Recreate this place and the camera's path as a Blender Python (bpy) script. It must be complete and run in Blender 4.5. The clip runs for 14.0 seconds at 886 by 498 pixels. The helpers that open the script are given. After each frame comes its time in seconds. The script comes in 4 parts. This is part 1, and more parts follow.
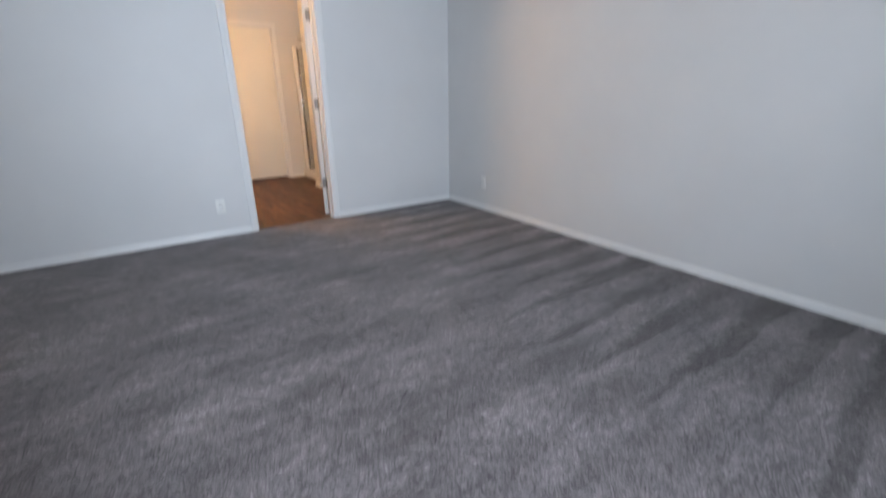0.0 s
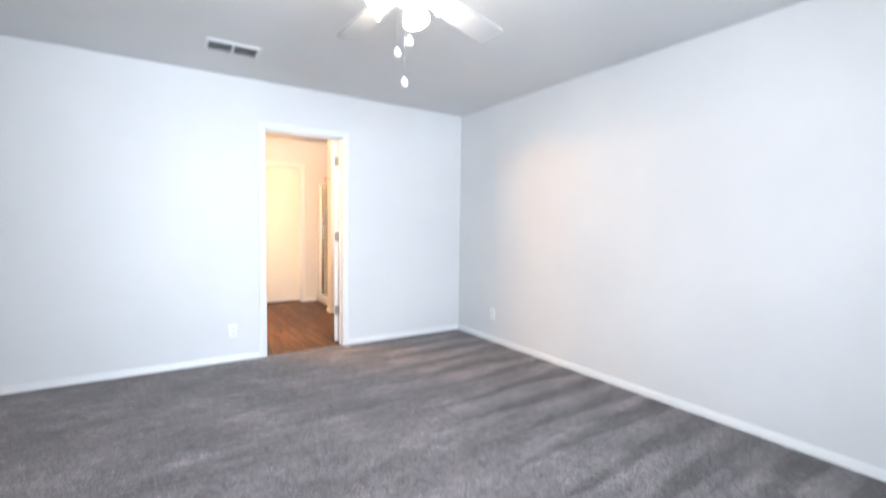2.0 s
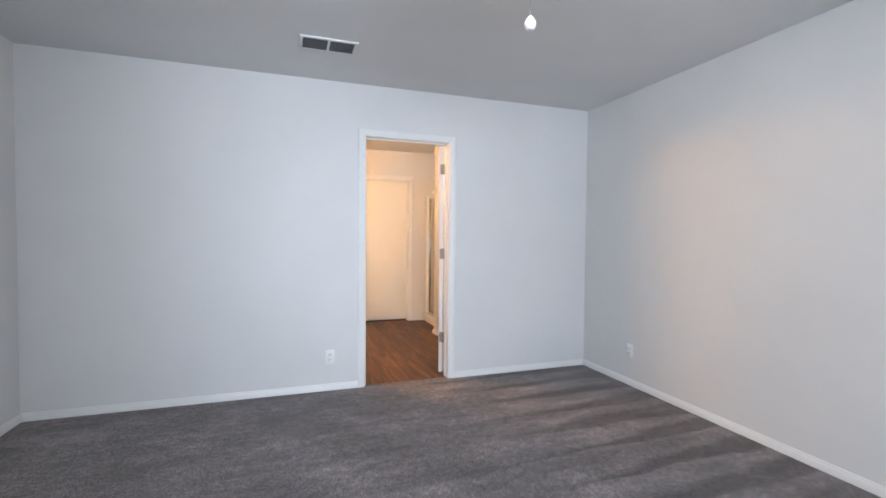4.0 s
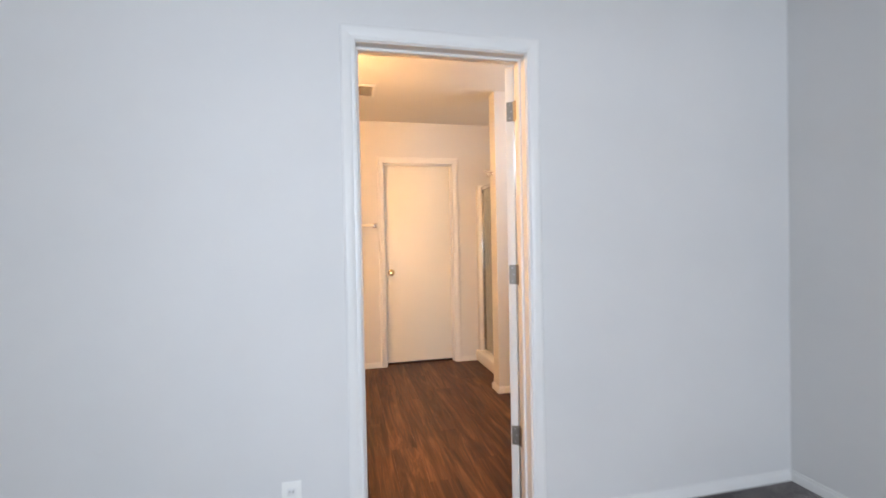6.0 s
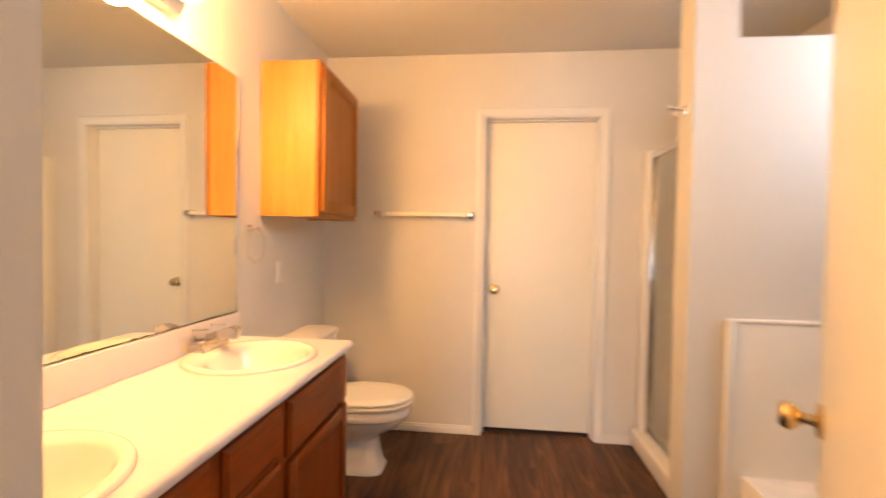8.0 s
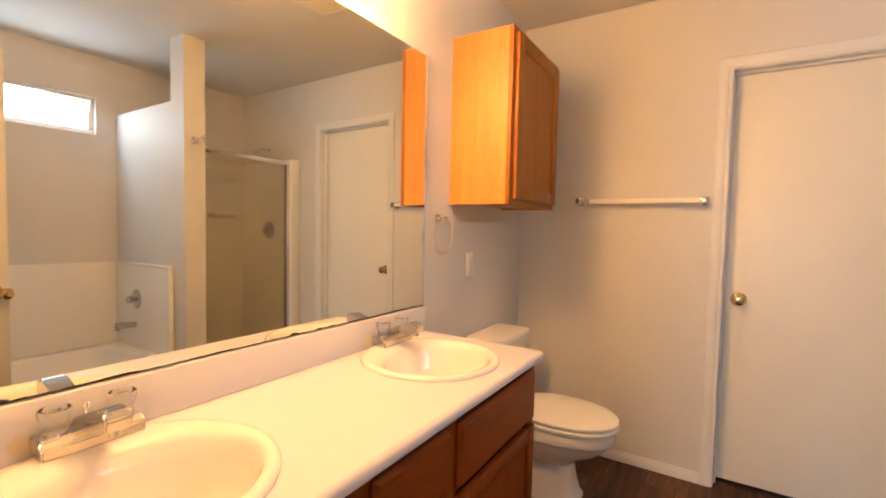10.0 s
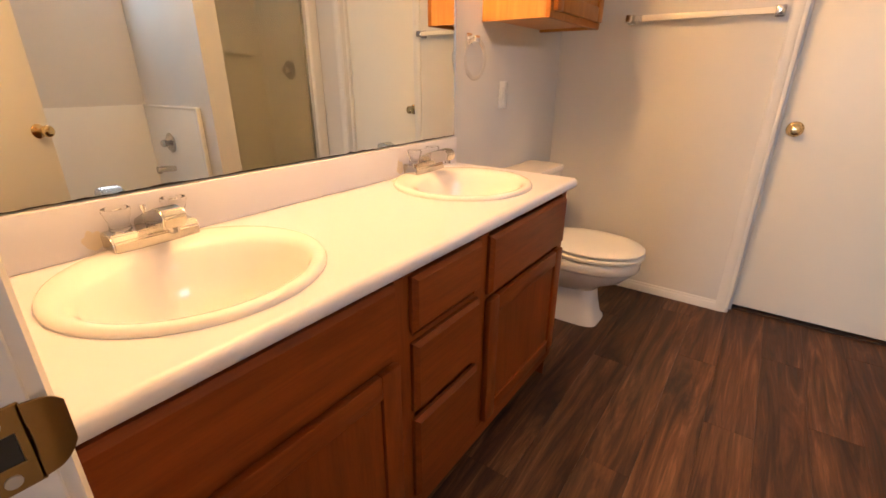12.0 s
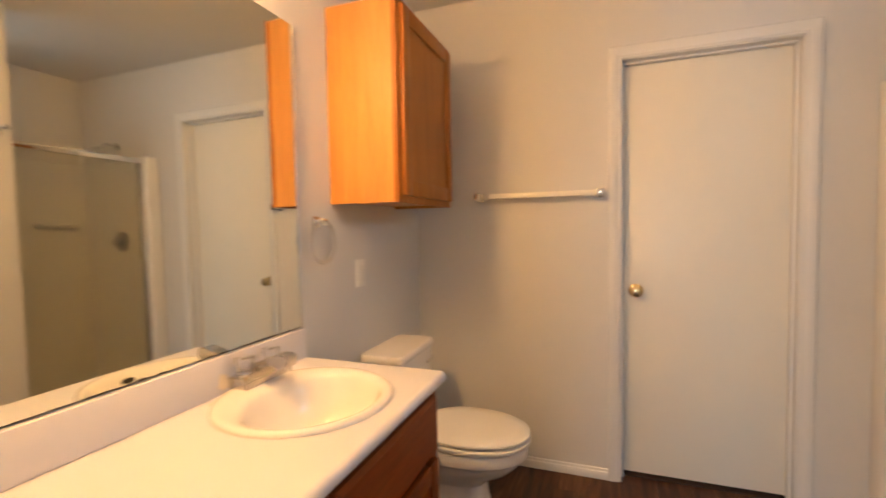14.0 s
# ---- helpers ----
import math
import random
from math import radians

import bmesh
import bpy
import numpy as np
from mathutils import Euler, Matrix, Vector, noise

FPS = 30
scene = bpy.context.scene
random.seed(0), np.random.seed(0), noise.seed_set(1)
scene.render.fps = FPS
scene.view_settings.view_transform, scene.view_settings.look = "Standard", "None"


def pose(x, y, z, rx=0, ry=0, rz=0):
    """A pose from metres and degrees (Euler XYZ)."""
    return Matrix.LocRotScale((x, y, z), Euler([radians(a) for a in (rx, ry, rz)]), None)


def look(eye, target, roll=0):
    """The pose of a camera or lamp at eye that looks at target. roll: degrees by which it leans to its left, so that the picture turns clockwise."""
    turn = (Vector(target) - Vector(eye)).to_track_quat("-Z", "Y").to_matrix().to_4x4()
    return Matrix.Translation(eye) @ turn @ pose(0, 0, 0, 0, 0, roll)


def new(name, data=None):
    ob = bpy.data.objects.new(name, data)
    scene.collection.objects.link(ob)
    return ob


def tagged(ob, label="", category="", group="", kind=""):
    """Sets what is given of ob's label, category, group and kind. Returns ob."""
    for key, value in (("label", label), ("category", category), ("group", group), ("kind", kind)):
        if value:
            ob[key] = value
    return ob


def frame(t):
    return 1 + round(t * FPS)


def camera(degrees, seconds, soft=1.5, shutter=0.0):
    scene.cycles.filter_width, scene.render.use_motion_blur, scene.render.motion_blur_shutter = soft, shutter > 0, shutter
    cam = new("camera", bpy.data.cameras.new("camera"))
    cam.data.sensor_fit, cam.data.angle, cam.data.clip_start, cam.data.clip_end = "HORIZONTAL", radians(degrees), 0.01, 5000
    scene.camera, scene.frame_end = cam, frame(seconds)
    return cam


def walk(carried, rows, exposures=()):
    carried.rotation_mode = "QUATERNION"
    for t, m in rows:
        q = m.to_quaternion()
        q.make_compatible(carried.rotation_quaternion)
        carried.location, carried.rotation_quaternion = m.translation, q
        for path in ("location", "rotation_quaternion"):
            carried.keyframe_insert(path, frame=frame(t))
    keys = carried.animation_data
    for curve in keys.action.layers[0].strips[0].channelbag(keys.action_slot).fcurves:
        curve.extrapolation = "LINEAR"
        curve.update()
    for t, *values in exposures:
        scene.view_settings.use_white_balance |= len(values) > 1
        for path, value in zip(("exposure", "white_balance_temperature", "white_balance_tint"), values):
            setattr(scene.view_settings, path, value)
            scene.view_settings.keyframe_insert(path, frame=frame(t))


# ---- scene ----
BWX = -0.7        # middle of the bedroom window
P_BED = 128       # lamp powers, in watts
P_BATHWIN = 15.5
E_BULB = 340
E_FAN = 100
EXPO = [(0.0, -0.6, 6180, 9), (0.5, -0.28, 6130, 9), (1.0, 0.08, 6130, 9), (1.5, 0.22, 6180, 9), (2.0, 0.42, 6280, 9), (2.5, 0.2, 6280, 9), (3.0, 0.05, 6280, 9), (3.5, -0.17, 6280, 9), (4.0, -0.27, 6350, 10), (6.5, -0.3, 6500, 10), (7.0, -0.38, 6800, 12), (7.5, -0.27, 7100, 12), (8.5, -0.34, 7250, 14), (11.0, -0.75, 6200, 11), (12.0, -0.5, 6100, 11), (13.0, -0.45, 5950, 9), (14.0, -0.82, 6200, 6)]
cam = camera(90.2, 14.0, soft=1.6, shutter=0.5)
PATH = [
    (0, (-0.779, -4.138, 1.143), (0.278, -2.574, 0.484), -0.8),
    (0.5, (-0.806, -4.184, 1.017), (0.154, -2.71, 0.066), -1.0),
    (1, (-0.844, -4.151, 1.018), (0.13, -2.684, 0.069), -0.7),
    (1.5, (-0.86, -4.055, 1.164), (0.195, -2.518, 0.442), -0.1),
    (2, (-0.836, -4.162, 1.216), (0.258, -2.491, 1.104), 0.8),
    (2.5, (-0.859, -4.175, 1.237), (0.208, -2.484, 1.295), 0.9),
    (3, (-0.872, -4.122, 1.227), (0.189, -2.428, 1.267), -0.7),
    (3.5, (-0.754, -3.893, 1.206), (0.126, -2.098, 1.181), -0.8),
    (4, (-0.568, -3.585, 1.233), (0.081, -1.694, 1.175), 0.5),
    (4.2, (-0.516, -3.47, 1.214), (0.102, -1.568, 1.182), 1.0),
    (6.3, (0.03, -1.49, 1.241), (0.434, 0.468, 1.22), -0.6),
    (6.5, (0.094, -1.311, 1.248), (0.456, 0.656, 1.236), 0.8),
    (7, (0.217, -0.887, 1.236), (0.542, 1.087, 1.221), 0.7),
    (7.5, (0.306, -0.527, 1.255), (0.56, 1.456, 1.205), -0.8),
    (8, (0.373, -0.209, 1.256), (0.159, 1.779, 1.213), 1.0),
    (8.5, (0.345, 0.005, 1.269), (-0.268, 1.908, 1.237), 1.1),
    (8.7, (0.317, 0.057, 1.266), (-0.38, 1.931, 1.302), 0.8),
    (10.8, (0.311, 0.1, 1.206), (-0.847, 1.673, 0.779), 0.8),
    (11, (0.309, 0.098, 1.172), (-0.82, 1.648, 0.603), 0.7),
    (11.5, (0.309, 0.092, 1.147), (-0.781, 1.603, 0.42), 0.6),
    (12, (0.309, 0.091, 1.149), (-0.776, 1.606, 0.422), 0.3),
    (12.5, (0.302, 0.107, 1.221), (-0.809, 1.697, 0.735), 0.1),
    (13, (0.297, 0.121, 1.276), (-0.818, 1.777, 1.148), 0.4),
    (13.5, (0.274, 0.176, 1.282), (-0.719, 1.91, 1.207), -0.4),
    (14, (0.258, 0.354, 1.259), (-0.43, 2.23, 1.163), -1.0),
]
walk(cam, [(t, look(eye, target, roll)) for t, eye, target, roll in PATH], exposures=EXPO)

# ---- world, sun and large lights ----
world = bpy.data.worlds.new("sky")
scene.world = world
world.use_nodes = True
wn = world.node_tree
sky = wn.nodes.new("ShaderNodeTexSky")
sky.sky_type = "NISHITA"
sky.sun_disc = False
sky.sun_elevation = radians(48)
sky.sun_rotation = radians(200)
wn.nodes["Background"].inputs["Strength"].default_value = 0.10
wn.links.new(sky.outputs[0], wn.nodes["Background"].inputs["Color"])


def lamp(name, kind, energy, color, m, **props):
    data = bpy.data.lights.new(name, kind)
    data.energy, data.color = energy, color
    for key in props:
        if key == "size":
            data.size = props[key]
        elif key == "size_y":
            data.shape, data.size_y = "RECTANGLE", props[key]
        elif key == "radius":
            data.shadow_soft_size = props[key]
        elif key == "spread":
            data.spread = props[key]
        elif key == "angle":
            data.angle = props[key]
    ob = new(name, data)
    ob.matrix_world = m
    return ob


sun = lamp("sun", "SUN", 2.5, (1.0, 0.95, 0.88), look((0, -10, 12), (-3, 0, 0)), angle=radians(0.5))
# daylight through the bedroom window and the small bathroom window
lamp("bedroom_daylight", "AREA", P_BED, (0.76, 0.865, 1.0), look((BWX, -5.72, 1.45), (BWX, 0, 1.35)), size=1.9, size_y=1.4, spread=radians(125))
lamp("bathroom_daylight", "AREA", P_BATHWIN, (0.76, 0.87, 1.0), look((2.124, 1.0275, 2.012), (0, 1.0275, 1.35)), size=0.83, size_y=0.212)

# ---- materials ----
def material(name, color, rough=0.5, metal=0.0, spec=0.5, coat=0.0):
    m = bpy.data.materials.new(name)
    m.use_nodes = True
    b = m.node_tree.nodes["Principled BSDF"]
    b.inputs["Base Color"].default_value = (*color, 1)
    b.inputs["Roughness"].default_value = rough
    b.inputs["Metallic"].default_value = metal
    b.inputs["Specular IOR Level"].default_value = spec
    b.inputs["Coat Weight"].default_value = coat
    return m


def nodes_of(m):
    t = m.node_tree
    return t, t.nodes["Principled BSDF"]


def coords(t, scale=(1, 1, 1), rot=(0, 0, 0)):
    c = t.nodes.new("ShaderNodeTexCoord")
    p = t.nodes.new("ShaderNodeMapping")
    p.inputs["Scale"].default_value = scale
    p.inputs["Rotation"].default_value = rot
    t.links.new(c.outputs["Object"], p.inputs["Vector"])
    return p.outputs[0]


def noise_tex(t, vec, scale, detail=3.0, rough=0.55, distortion=0.0):
    n = t.nodes.new("ShaderNodeTexNoise")
    n.inputs["Scale"].default_value = scale
    n.inputs["Detail"].default_value = detail
    n.inputs["Roughness"].default_value = rough
    n.inputs["Distortion"].default_value = distortion
    t.links.new(vec, n.inputs["Vector"])
    return n.outputs["Fac"]


def ramp(t, fac, stops):
    r = t.nodes.new("ShaderNodeValToRGB")
    el = r.color_ramp.elements
    while len(el) < len(stops):
        el.new(0.5)
    for e, (p, c) in zip(el, stops):
        e.position, e.color = p, (*c, 1)
    t.links.new(fac, r.inputs[0])
    return r.outputs[0]


def mix(t, fac, a, b, mode="MIX"):
    n = t.nodes.new("ShaderNodeMix")
    n.data_type, n.blend_type = "RGBA", mode
    for sock, v in ((n.inputs[0], fac), (n.inputs[6], a), (n.inputs[7], b)):
        if isinstance(v, (int, float)):
            sock.default_value = v
        elif isinstance(v, tuple):
            sock.default_value = (*v, 1)
        else:
            t.links.new(v, sock)
    return n.outputs[2]


def bump(t, b, height, strength, distance, normal=None):
    n = t.nodes.new("ShaderNodeBump")
    n.inputs["Strength"].default_value = strength
    n.inputs["Distance"].default_value = distance
    t.links.new(height, n.inputs["Height"])
    if normal is not None:
        t.links.new(normal, n.inputs["Normal"])
    t.links.new(n.outputs[0], b.inputs["Normal"])
    return n.outputs[0]


def paint(name, color, rough=0.6, grain=160, strength=0.15, dirt=0.05, spec=0.35):
    """Wall paint with an orange-peel grain and faint large-scale unevenness."""
    m = material(name, color, rough, spec=spec)
    t, b = nodes_of(m)
    v = coords(t)
    big = noise_tex(t, v, 1.3, 4)
    dark = tuple(c * (1 - dirt) for c in color)
    t.links.new(ramp(t, big, [(0.35, dark), (0.65, color)]), b.inputs["Base Color"])
    fine = noise_tex(t, v, grain, 2)
    bump(t, b, fine, strength, 0.002)
    return m


WALL = paint("wall_paint", (0.68, 0.68, 0.68), 0.55, 130, 0.22)
CEIL = paint("ceiling_paint", (0.72, 0.72, 0.72), 0.8, 90, 0.35)
TRIM = paint("trim_paint", (0.75, 0.75, 0.745), 0.35, 60, 0.05, 0.04)
DOORP = paint("door_paint", (0.75, 0.74, 0.72), 0.38, 70, 0.06, 0.04)
DOORC = paint("cream_door_paint", (0.80, 0.765, 0.68), 0.38, 70, 0.06, 0.04)


def calc(t, op, a, c=None):
    n = t.nodes.new("ShaderNodeMath")
    n.operation = op
    for sock, v in ((n.inputs[0], a), (n.inputs[1], c)):
        if isinstance(v, (int, float)):
            sock.default_value = v
        elif v is not None:
            t.links.new(v, sock)
    return n.outputs[0]


def remap(t, v, lo, hi, a, c):
    n = t.nodes.new("ShaderNodeMapRange")
    for k, val in ((1, lo), (2, hi), (3, a), (4, c)):
        n.inputs[k].default_value = val
    t.links.new(v, n.inputs[0])
    return n.outputs[0]


def carpet_material():
    """Cut pile: flecked yarn, tufts, soft tracks, and wedge-shaped strokes left by the vacuum cleaner along the long wall."""
    m = material("carpet_pile", (0.12, 0.11, 0.11), 0.95, spec=0.05)
    t, b = nodes_of(m)
    v = coords(t)
    fleck = noise_tex(t, v, 150, 3, 0.75)
    tuft = noise_tex(t, v, 58, 4, 0.75)
    clump = noise_tex(t, v, 21, 3, 0.7)
    c1 = ramp(t, fleck, [(0.40, (0.016, 0.0135, 0.014)), (0.5, (0.115, 0.101, 0.104)), (0.61, (0.42, 0.38, 0.388))])
    c2 = ramp(t, tuft, [(0.39, (0.032, 0.028, 0.0285)), (0.61, (0.265, 0.234, 0.240))])
    c = mix(t, 0.44, c1, c2)
    c = mix(t, 1.0, c, ramp(t, clump, [(0.34, (0.74, 0.74, 0.74)), (0.66, (1.26, 1.26, 1.26))]), "MULTIPLY")
    sep = t.nodes.new("ShaderNodeSeparateXYZ")
    t.links.new(v, sep.inputs[0])
    wob = noise_tex(t, coords(t, (1.0, 1.6, 1)), 1.9, 3, 0.55)
    comb = noise_tex(t, coords(t, (4.5, 26, 1), (0, 0, radians(6))), 1.0, 4, 0.7)
    drift = calc(t, "ADD", calc(t, "MULTIPLY", wob, 0.15), calc(t, "MULTIPLY", calc(t, "ADD", fleck, tuft), 0.035))
    saw = calc(t, "FRACT", calc(t, "DIVIDE", calc(t, "ADD", sep.outputs[1], drift), 0.275))
    reach = remap(t, calc(t, "ADD", sep.outputs[0], calc(t, "MULTIPLY", noise_tex(t, coords(t, (0.2, 2.6, 1)), 1.3, 1), 1.3)), 1.05, 2.75, -0.05, 0.66)
    edge = calc(t, "ADD", calc(t, "SUBTRACT", reach, saw), calc(t, "MULTIPLY", calc(t, "SUBTRACT", comb, 0.5), 0.24))
    wedge = remap(t, edge, -0.06, 0.075, 0.0, 1.0)
    patchy = remap(t, noise_tex(t, coords(t, (0.8, 1.1, 1)), 1.4, 2, 0.5), 0.35, 0.58, 0.55, 1.0)
    strokes = mix(t, calc(t, "MULTIPLY", wedge, patchy), (1.10, 1.10, 1.105), (0.54, 0.535, 0.53))
    soft = ramp(t, noise_tex(t, coords(t, (0.9, 1.7, 1), (0, 0, radians(20))), 2.1, 5, 0.68), [(0.36, (0.70, 0.695, 0.69)), (0.50, (0.91, 0.905, 0.90)), (0.64, (1.24, 1.235, 1.23))])
    brushed = ramp(t, noise_tex(t, coords(t, (1.1, 8.0, 1), (0, 0, radians(-14))), 1.0, 4, 0.65), [(0.36, (0.82, 0.82, 0.82)), (0.64, (1.16, 1.16, 1.16))])
    c = mix(t, 1.0, mix(t, 1.0, mix(t, 1.0, c, strokes, "MULTIPLY"), soft, "MULTIPLY"), brushed, "MULTIPLY")
    t.links.new(c, b.inputs["Base Color"])
    b.inputs["Sheen Weight"].default_value = 0.22
    bump(t, b, fleck, 0.6, 0.008)
    return m


def wood_material(name, light, dark, rough=0.4, stretch=(14, 14, 0.9), per_object=0.0, coat=0.0, pores=0.3, spec=0.5):
    """Wood with grain along the axis that stretch leaves longest."""
    m = material(name, light, rough, coat=coat, spec=spec)
    t, b = nodes_of(m)
    v = coords(t, stretch)
    if per_object:
        info = t.nodes.new("ShaderNodeObjectInfo")
        mul = t.nodes.new("ShaderNodeVectorMath")
        mul.operation = "SCALE"
        mul.inputs[0].default_value = (31, 17, 23)
        t.links.new(info.outputs["Random"], mul.inputs["Scale"])
        add = t.nodes.new("ShaderNodeVectorMath")
        t.links.new(v, add.inputs[0])
        t.links.new(mul.outputs[0], add.inputs[1])
        v = add.outputs[0]
    g1 = noise_tex(t, v, 1.6, 5, 0.62, 0.5)
    g2 = noise_tex(t, v, 9.0, 4, 0.7)
    mid = tuple((a + d) / 2 for a, d in zip(light, dark))
    c = ramp(t, g1, [(0.30, dark), (0.5, mid), (0.70, light)])
    c2 = ramp(t, g2, [(0.36, tuple(x * 0.55 for x in dark)), (0.58, light)])
    c = mix(t, pores, c, c2)
    if per_object:
        tone = ramp(t, info.outputs["Random"], [(0.0, (1 - per_object,) * 3), (1.0, (1 + per_object * 0.6,) * 3)])
        c = mix(t, 1.0, c, tone, "MULTIPLY")
    t.links.new(c, b.inputs["Base Color"])
    bump(t, b, g2, 0.12, 0.0015)
    return m


CARPET = carpet_material()


def plank_material():
    """Wood-look vinyl: bold dark and tan streaks along y, different on each plank."""
    m = material("vinyl_plank", (0.1, 0.05, 0.03), 0.45, spec=0.35)
    t, b = nodes_of(m)
    info = t.nodes.new("ShaderNodeObjectInfo")
    shift = t.nodes.new("ShaderNodeVectorMath")
    shift.operation = "SCALE"
    shift.inputs[0].default_value = (61, 37, 0)
    t.links.new(info.outputs["Random"], shift.inputs["Scale"])

    def streak(scale, detail, rough, dist):
        add = t.nodes.new("ShaderNodeVectorMath")
        t.links.new(coords(t, scale), add.inputs[0])
        t.links.new(shift.outputs[0], add.inputs[1])
        return noise_tex(t, add.outputs[0], 1.0, detail, rough, dist)

    broad = streak((15, 1.25, 1), 6, 0.66, 1.3)
    fine = streak((120, 5.0, 1), 3, 0.7, 0.3)
    c = ramp(t, broad, [(0.34, (0.019, 0.0072, 0.0038)), (0.45, (0.053, 0.0215, 0.0100)), (0.55, (0.100, 0.043, 0.0190)), (0.67, (0.190, 0.092, 0.043))])
    c2 = ramp(t, fine, [(0.38, (0.40, 0.38, 0.36)), (0.60, (1.35, 1.32, 1.28))])
    tone = ramp(t, info.outputs["Random"], [(0.0, (0.92, 0.92, 0.92)), (1.0, (1.08, 1.08, 1.08))])
    t.links.new(mix(t, 1.0, mix(t, 0.48, c, c2, "MULTIPLY"), tone, "MULTIPLY"), b.inputs["Base Color"])
    rr = remap(t, fine, 0.3, 0.7, 0.40, 0.56)
    t.links.new(rr, b.inputs["Roughness"])
    bump(t, b, fine, 0.15, 0.001)
    return m


PLANK = plank_material()
# wall cabinet sides: yellower ply, lightened too because the strip light strikes them
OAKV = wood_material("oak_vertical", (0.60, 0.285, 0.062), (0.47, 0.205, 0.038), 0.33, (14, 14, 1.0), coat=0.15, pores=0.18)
# vanity oak, its colour deepened for the shade below the counter
OAKF = wood_material("oak_shaded_vertical", (0.225, 0.052, 0.0064), (0.145, 0.031, 0.0034), 0.45, (14, 14, 1.0), pores=0.25, spec=0.22)
OAKH = wood_material("oak_shaded_horizontal", (0.225, 0.052, 0.0064), (0.145, 0.031, 0.0034), 0.45, (14, 1.0, 14), pores=0.25, spec=0.22)
# wall cabinet front: the same oak, darkened as its shadow side
OAKF2 = wood_material("oak_shaded_honey", (0.38, 0.140, 0.023), (0.28, 0.093, 0.013), 0.40, (14, 14, 1.0), pores=0.2, spec=0.25)
# off-white stands for bright reflections in the clear towel rod
ROD_SHINE = material("acrylic_rod_shine", (0.88, 0.85, 0.78), 0.15)
# white blades, greyed to carry the shadow on their undersides
BLADE = paint("fan_blade_shaded", (0.46, 0.46, 0.46), 0.45, 20, 0.03)
# chrome toned down, dark reflections on the fittings put into its colour
POST_CHROME = material("dark_chrome", (0.56, 0.55, 0.54), 0.14, 1.0)
RAIL_CHROME = material("satin_chrome_rail", (0.80, 0.79, 0.77), 0.13, 1.0)
CHROME = material("chrome", (0.86, 0.86, 0.87), 0.08, 1.0)
STEEL = material("dull_steel", (0.45, 0.45, 0.45), 0.35, 1.0)
NICKEL = material("brushed_nickel", (0.30, 0.29, 0.27), 0.45, 1.0)
OLD_BRASS = material("dull_brass", (0.25, 0.16, 0.06), 0.30, 1.0)
PALE_BRASS = material("pale_brass", (0.74, 0.60, 0.34), 0.18, 1.0)
BRASS = material("polished_brass", (0.76, 0.57, 0.28), 0.16, 1.0)
DARK = material("dark_gap", (0.02, 0.018, 0.016), 0.8)
SUBFLOOR = material("plank_joint", (0.025, 0.013, 0.008), 0.8)
ACRYLIC = paint("white_acrylic", (0.85, 0.85, 0.845), 0.22, 8, 0.02, 0.03, 0.5)
PORCELAIN = paint("porcelain", (0.81, 0.79, 0.77), 0.10, 5, 0.01, 0.02, 0.5)
LAMINATE = paint("counter_laminate", (0.70, 0.695, 0.75), 0.28, 40, 0.02, 0.05, 0.5)
PLASTIC = material("white_plastic", (0.8, 0.8, 0.78), 0.35)
MIRROR = material("mirror_silver", (0.84, 0.86, 0.80), 0.0, 1.0)


def glass_material(name, color, rough):
    m = material(name, color, rough)
    t, b = nodes_of(m)
    b.inputs["Transmission Weight"].default_value = 1.0
    b.inputs["IOR"].default_value = 1.45
    return m


GLASS = glass_material("clear_glass", (0.95, 0.97, 0.96), 0.0)
OBSCURE = glass_material("shower_glass", (0.78, 0.77, 0.67), 0.12)
CLEARP = glass_material("clear_acrylic_knob", (0.98, 0.98, 0.98), 0.02)
ACRYL = glass_material("clear_acrylic", (0.93, 0.92, 0.90), 0.02)
ACRYL.node_tree.nodes["Principled BSDF"].inputs["IOR"].default_value = 1.62
CLEARP.node_tree.nodes["Principled BSDF"].inputs["IOR"].default_value = 1.22


def glow(name, color, strength):
    m = material(name, color, 0.3)
    b = m.node_tree.nodes["Principled BSDF"]
    b.inputs["Emission Color"].default_value = (*color, 1)
    b.inputs["Emission Strength"].default_value = strength
    return m


BULB = glow("vanity_bulb_glow", (1.0, 0.51, 0.172), E_BULB)
FANGLOW = glow("fan_shade_glow", (1.0, 0.90, 0.78), E_FAN)


# ---- mesh helpers ----
def box(bm, x0, x1, y0, y1, z0, z1, bevel=0.0, seg=2):
    m = Matrix.LocRotScale(((x0 + x1) / 2, (y0 + y1) / 2, (z0 + z1) / 2), None, (abs(x1 - x0), abs(y1 - y0), abs(z1 - z0)))
    vs = bmesh.ops.create_cube(bm, size=1, matrix=m)["verts"]
    if bevel:
        es = list({e for v in vs for e in v.link_edges})
        bmesh.ops.bevel(bm, geom=es, offset=bevel, segments=seg, profile=0.5, affect="EDGES")
    return bm


def tube(bm, a, b, r, seg=16, r2=None):
    """A round bar from a to b."""
    a, b = Vector(a), Vector(b)
    turn = (b - a).to_track_quat("Z", "Y").to_matrix().to_4x4()
    bmesh.ops.create_cone(bm, cap_ends=True, segments=seg, radius1=r, radius2=r if r2 is None else r2, depth=(b - a).length,
                          matrix=Matrix.Translation((a + b) / 2) @ turn)
    return bm


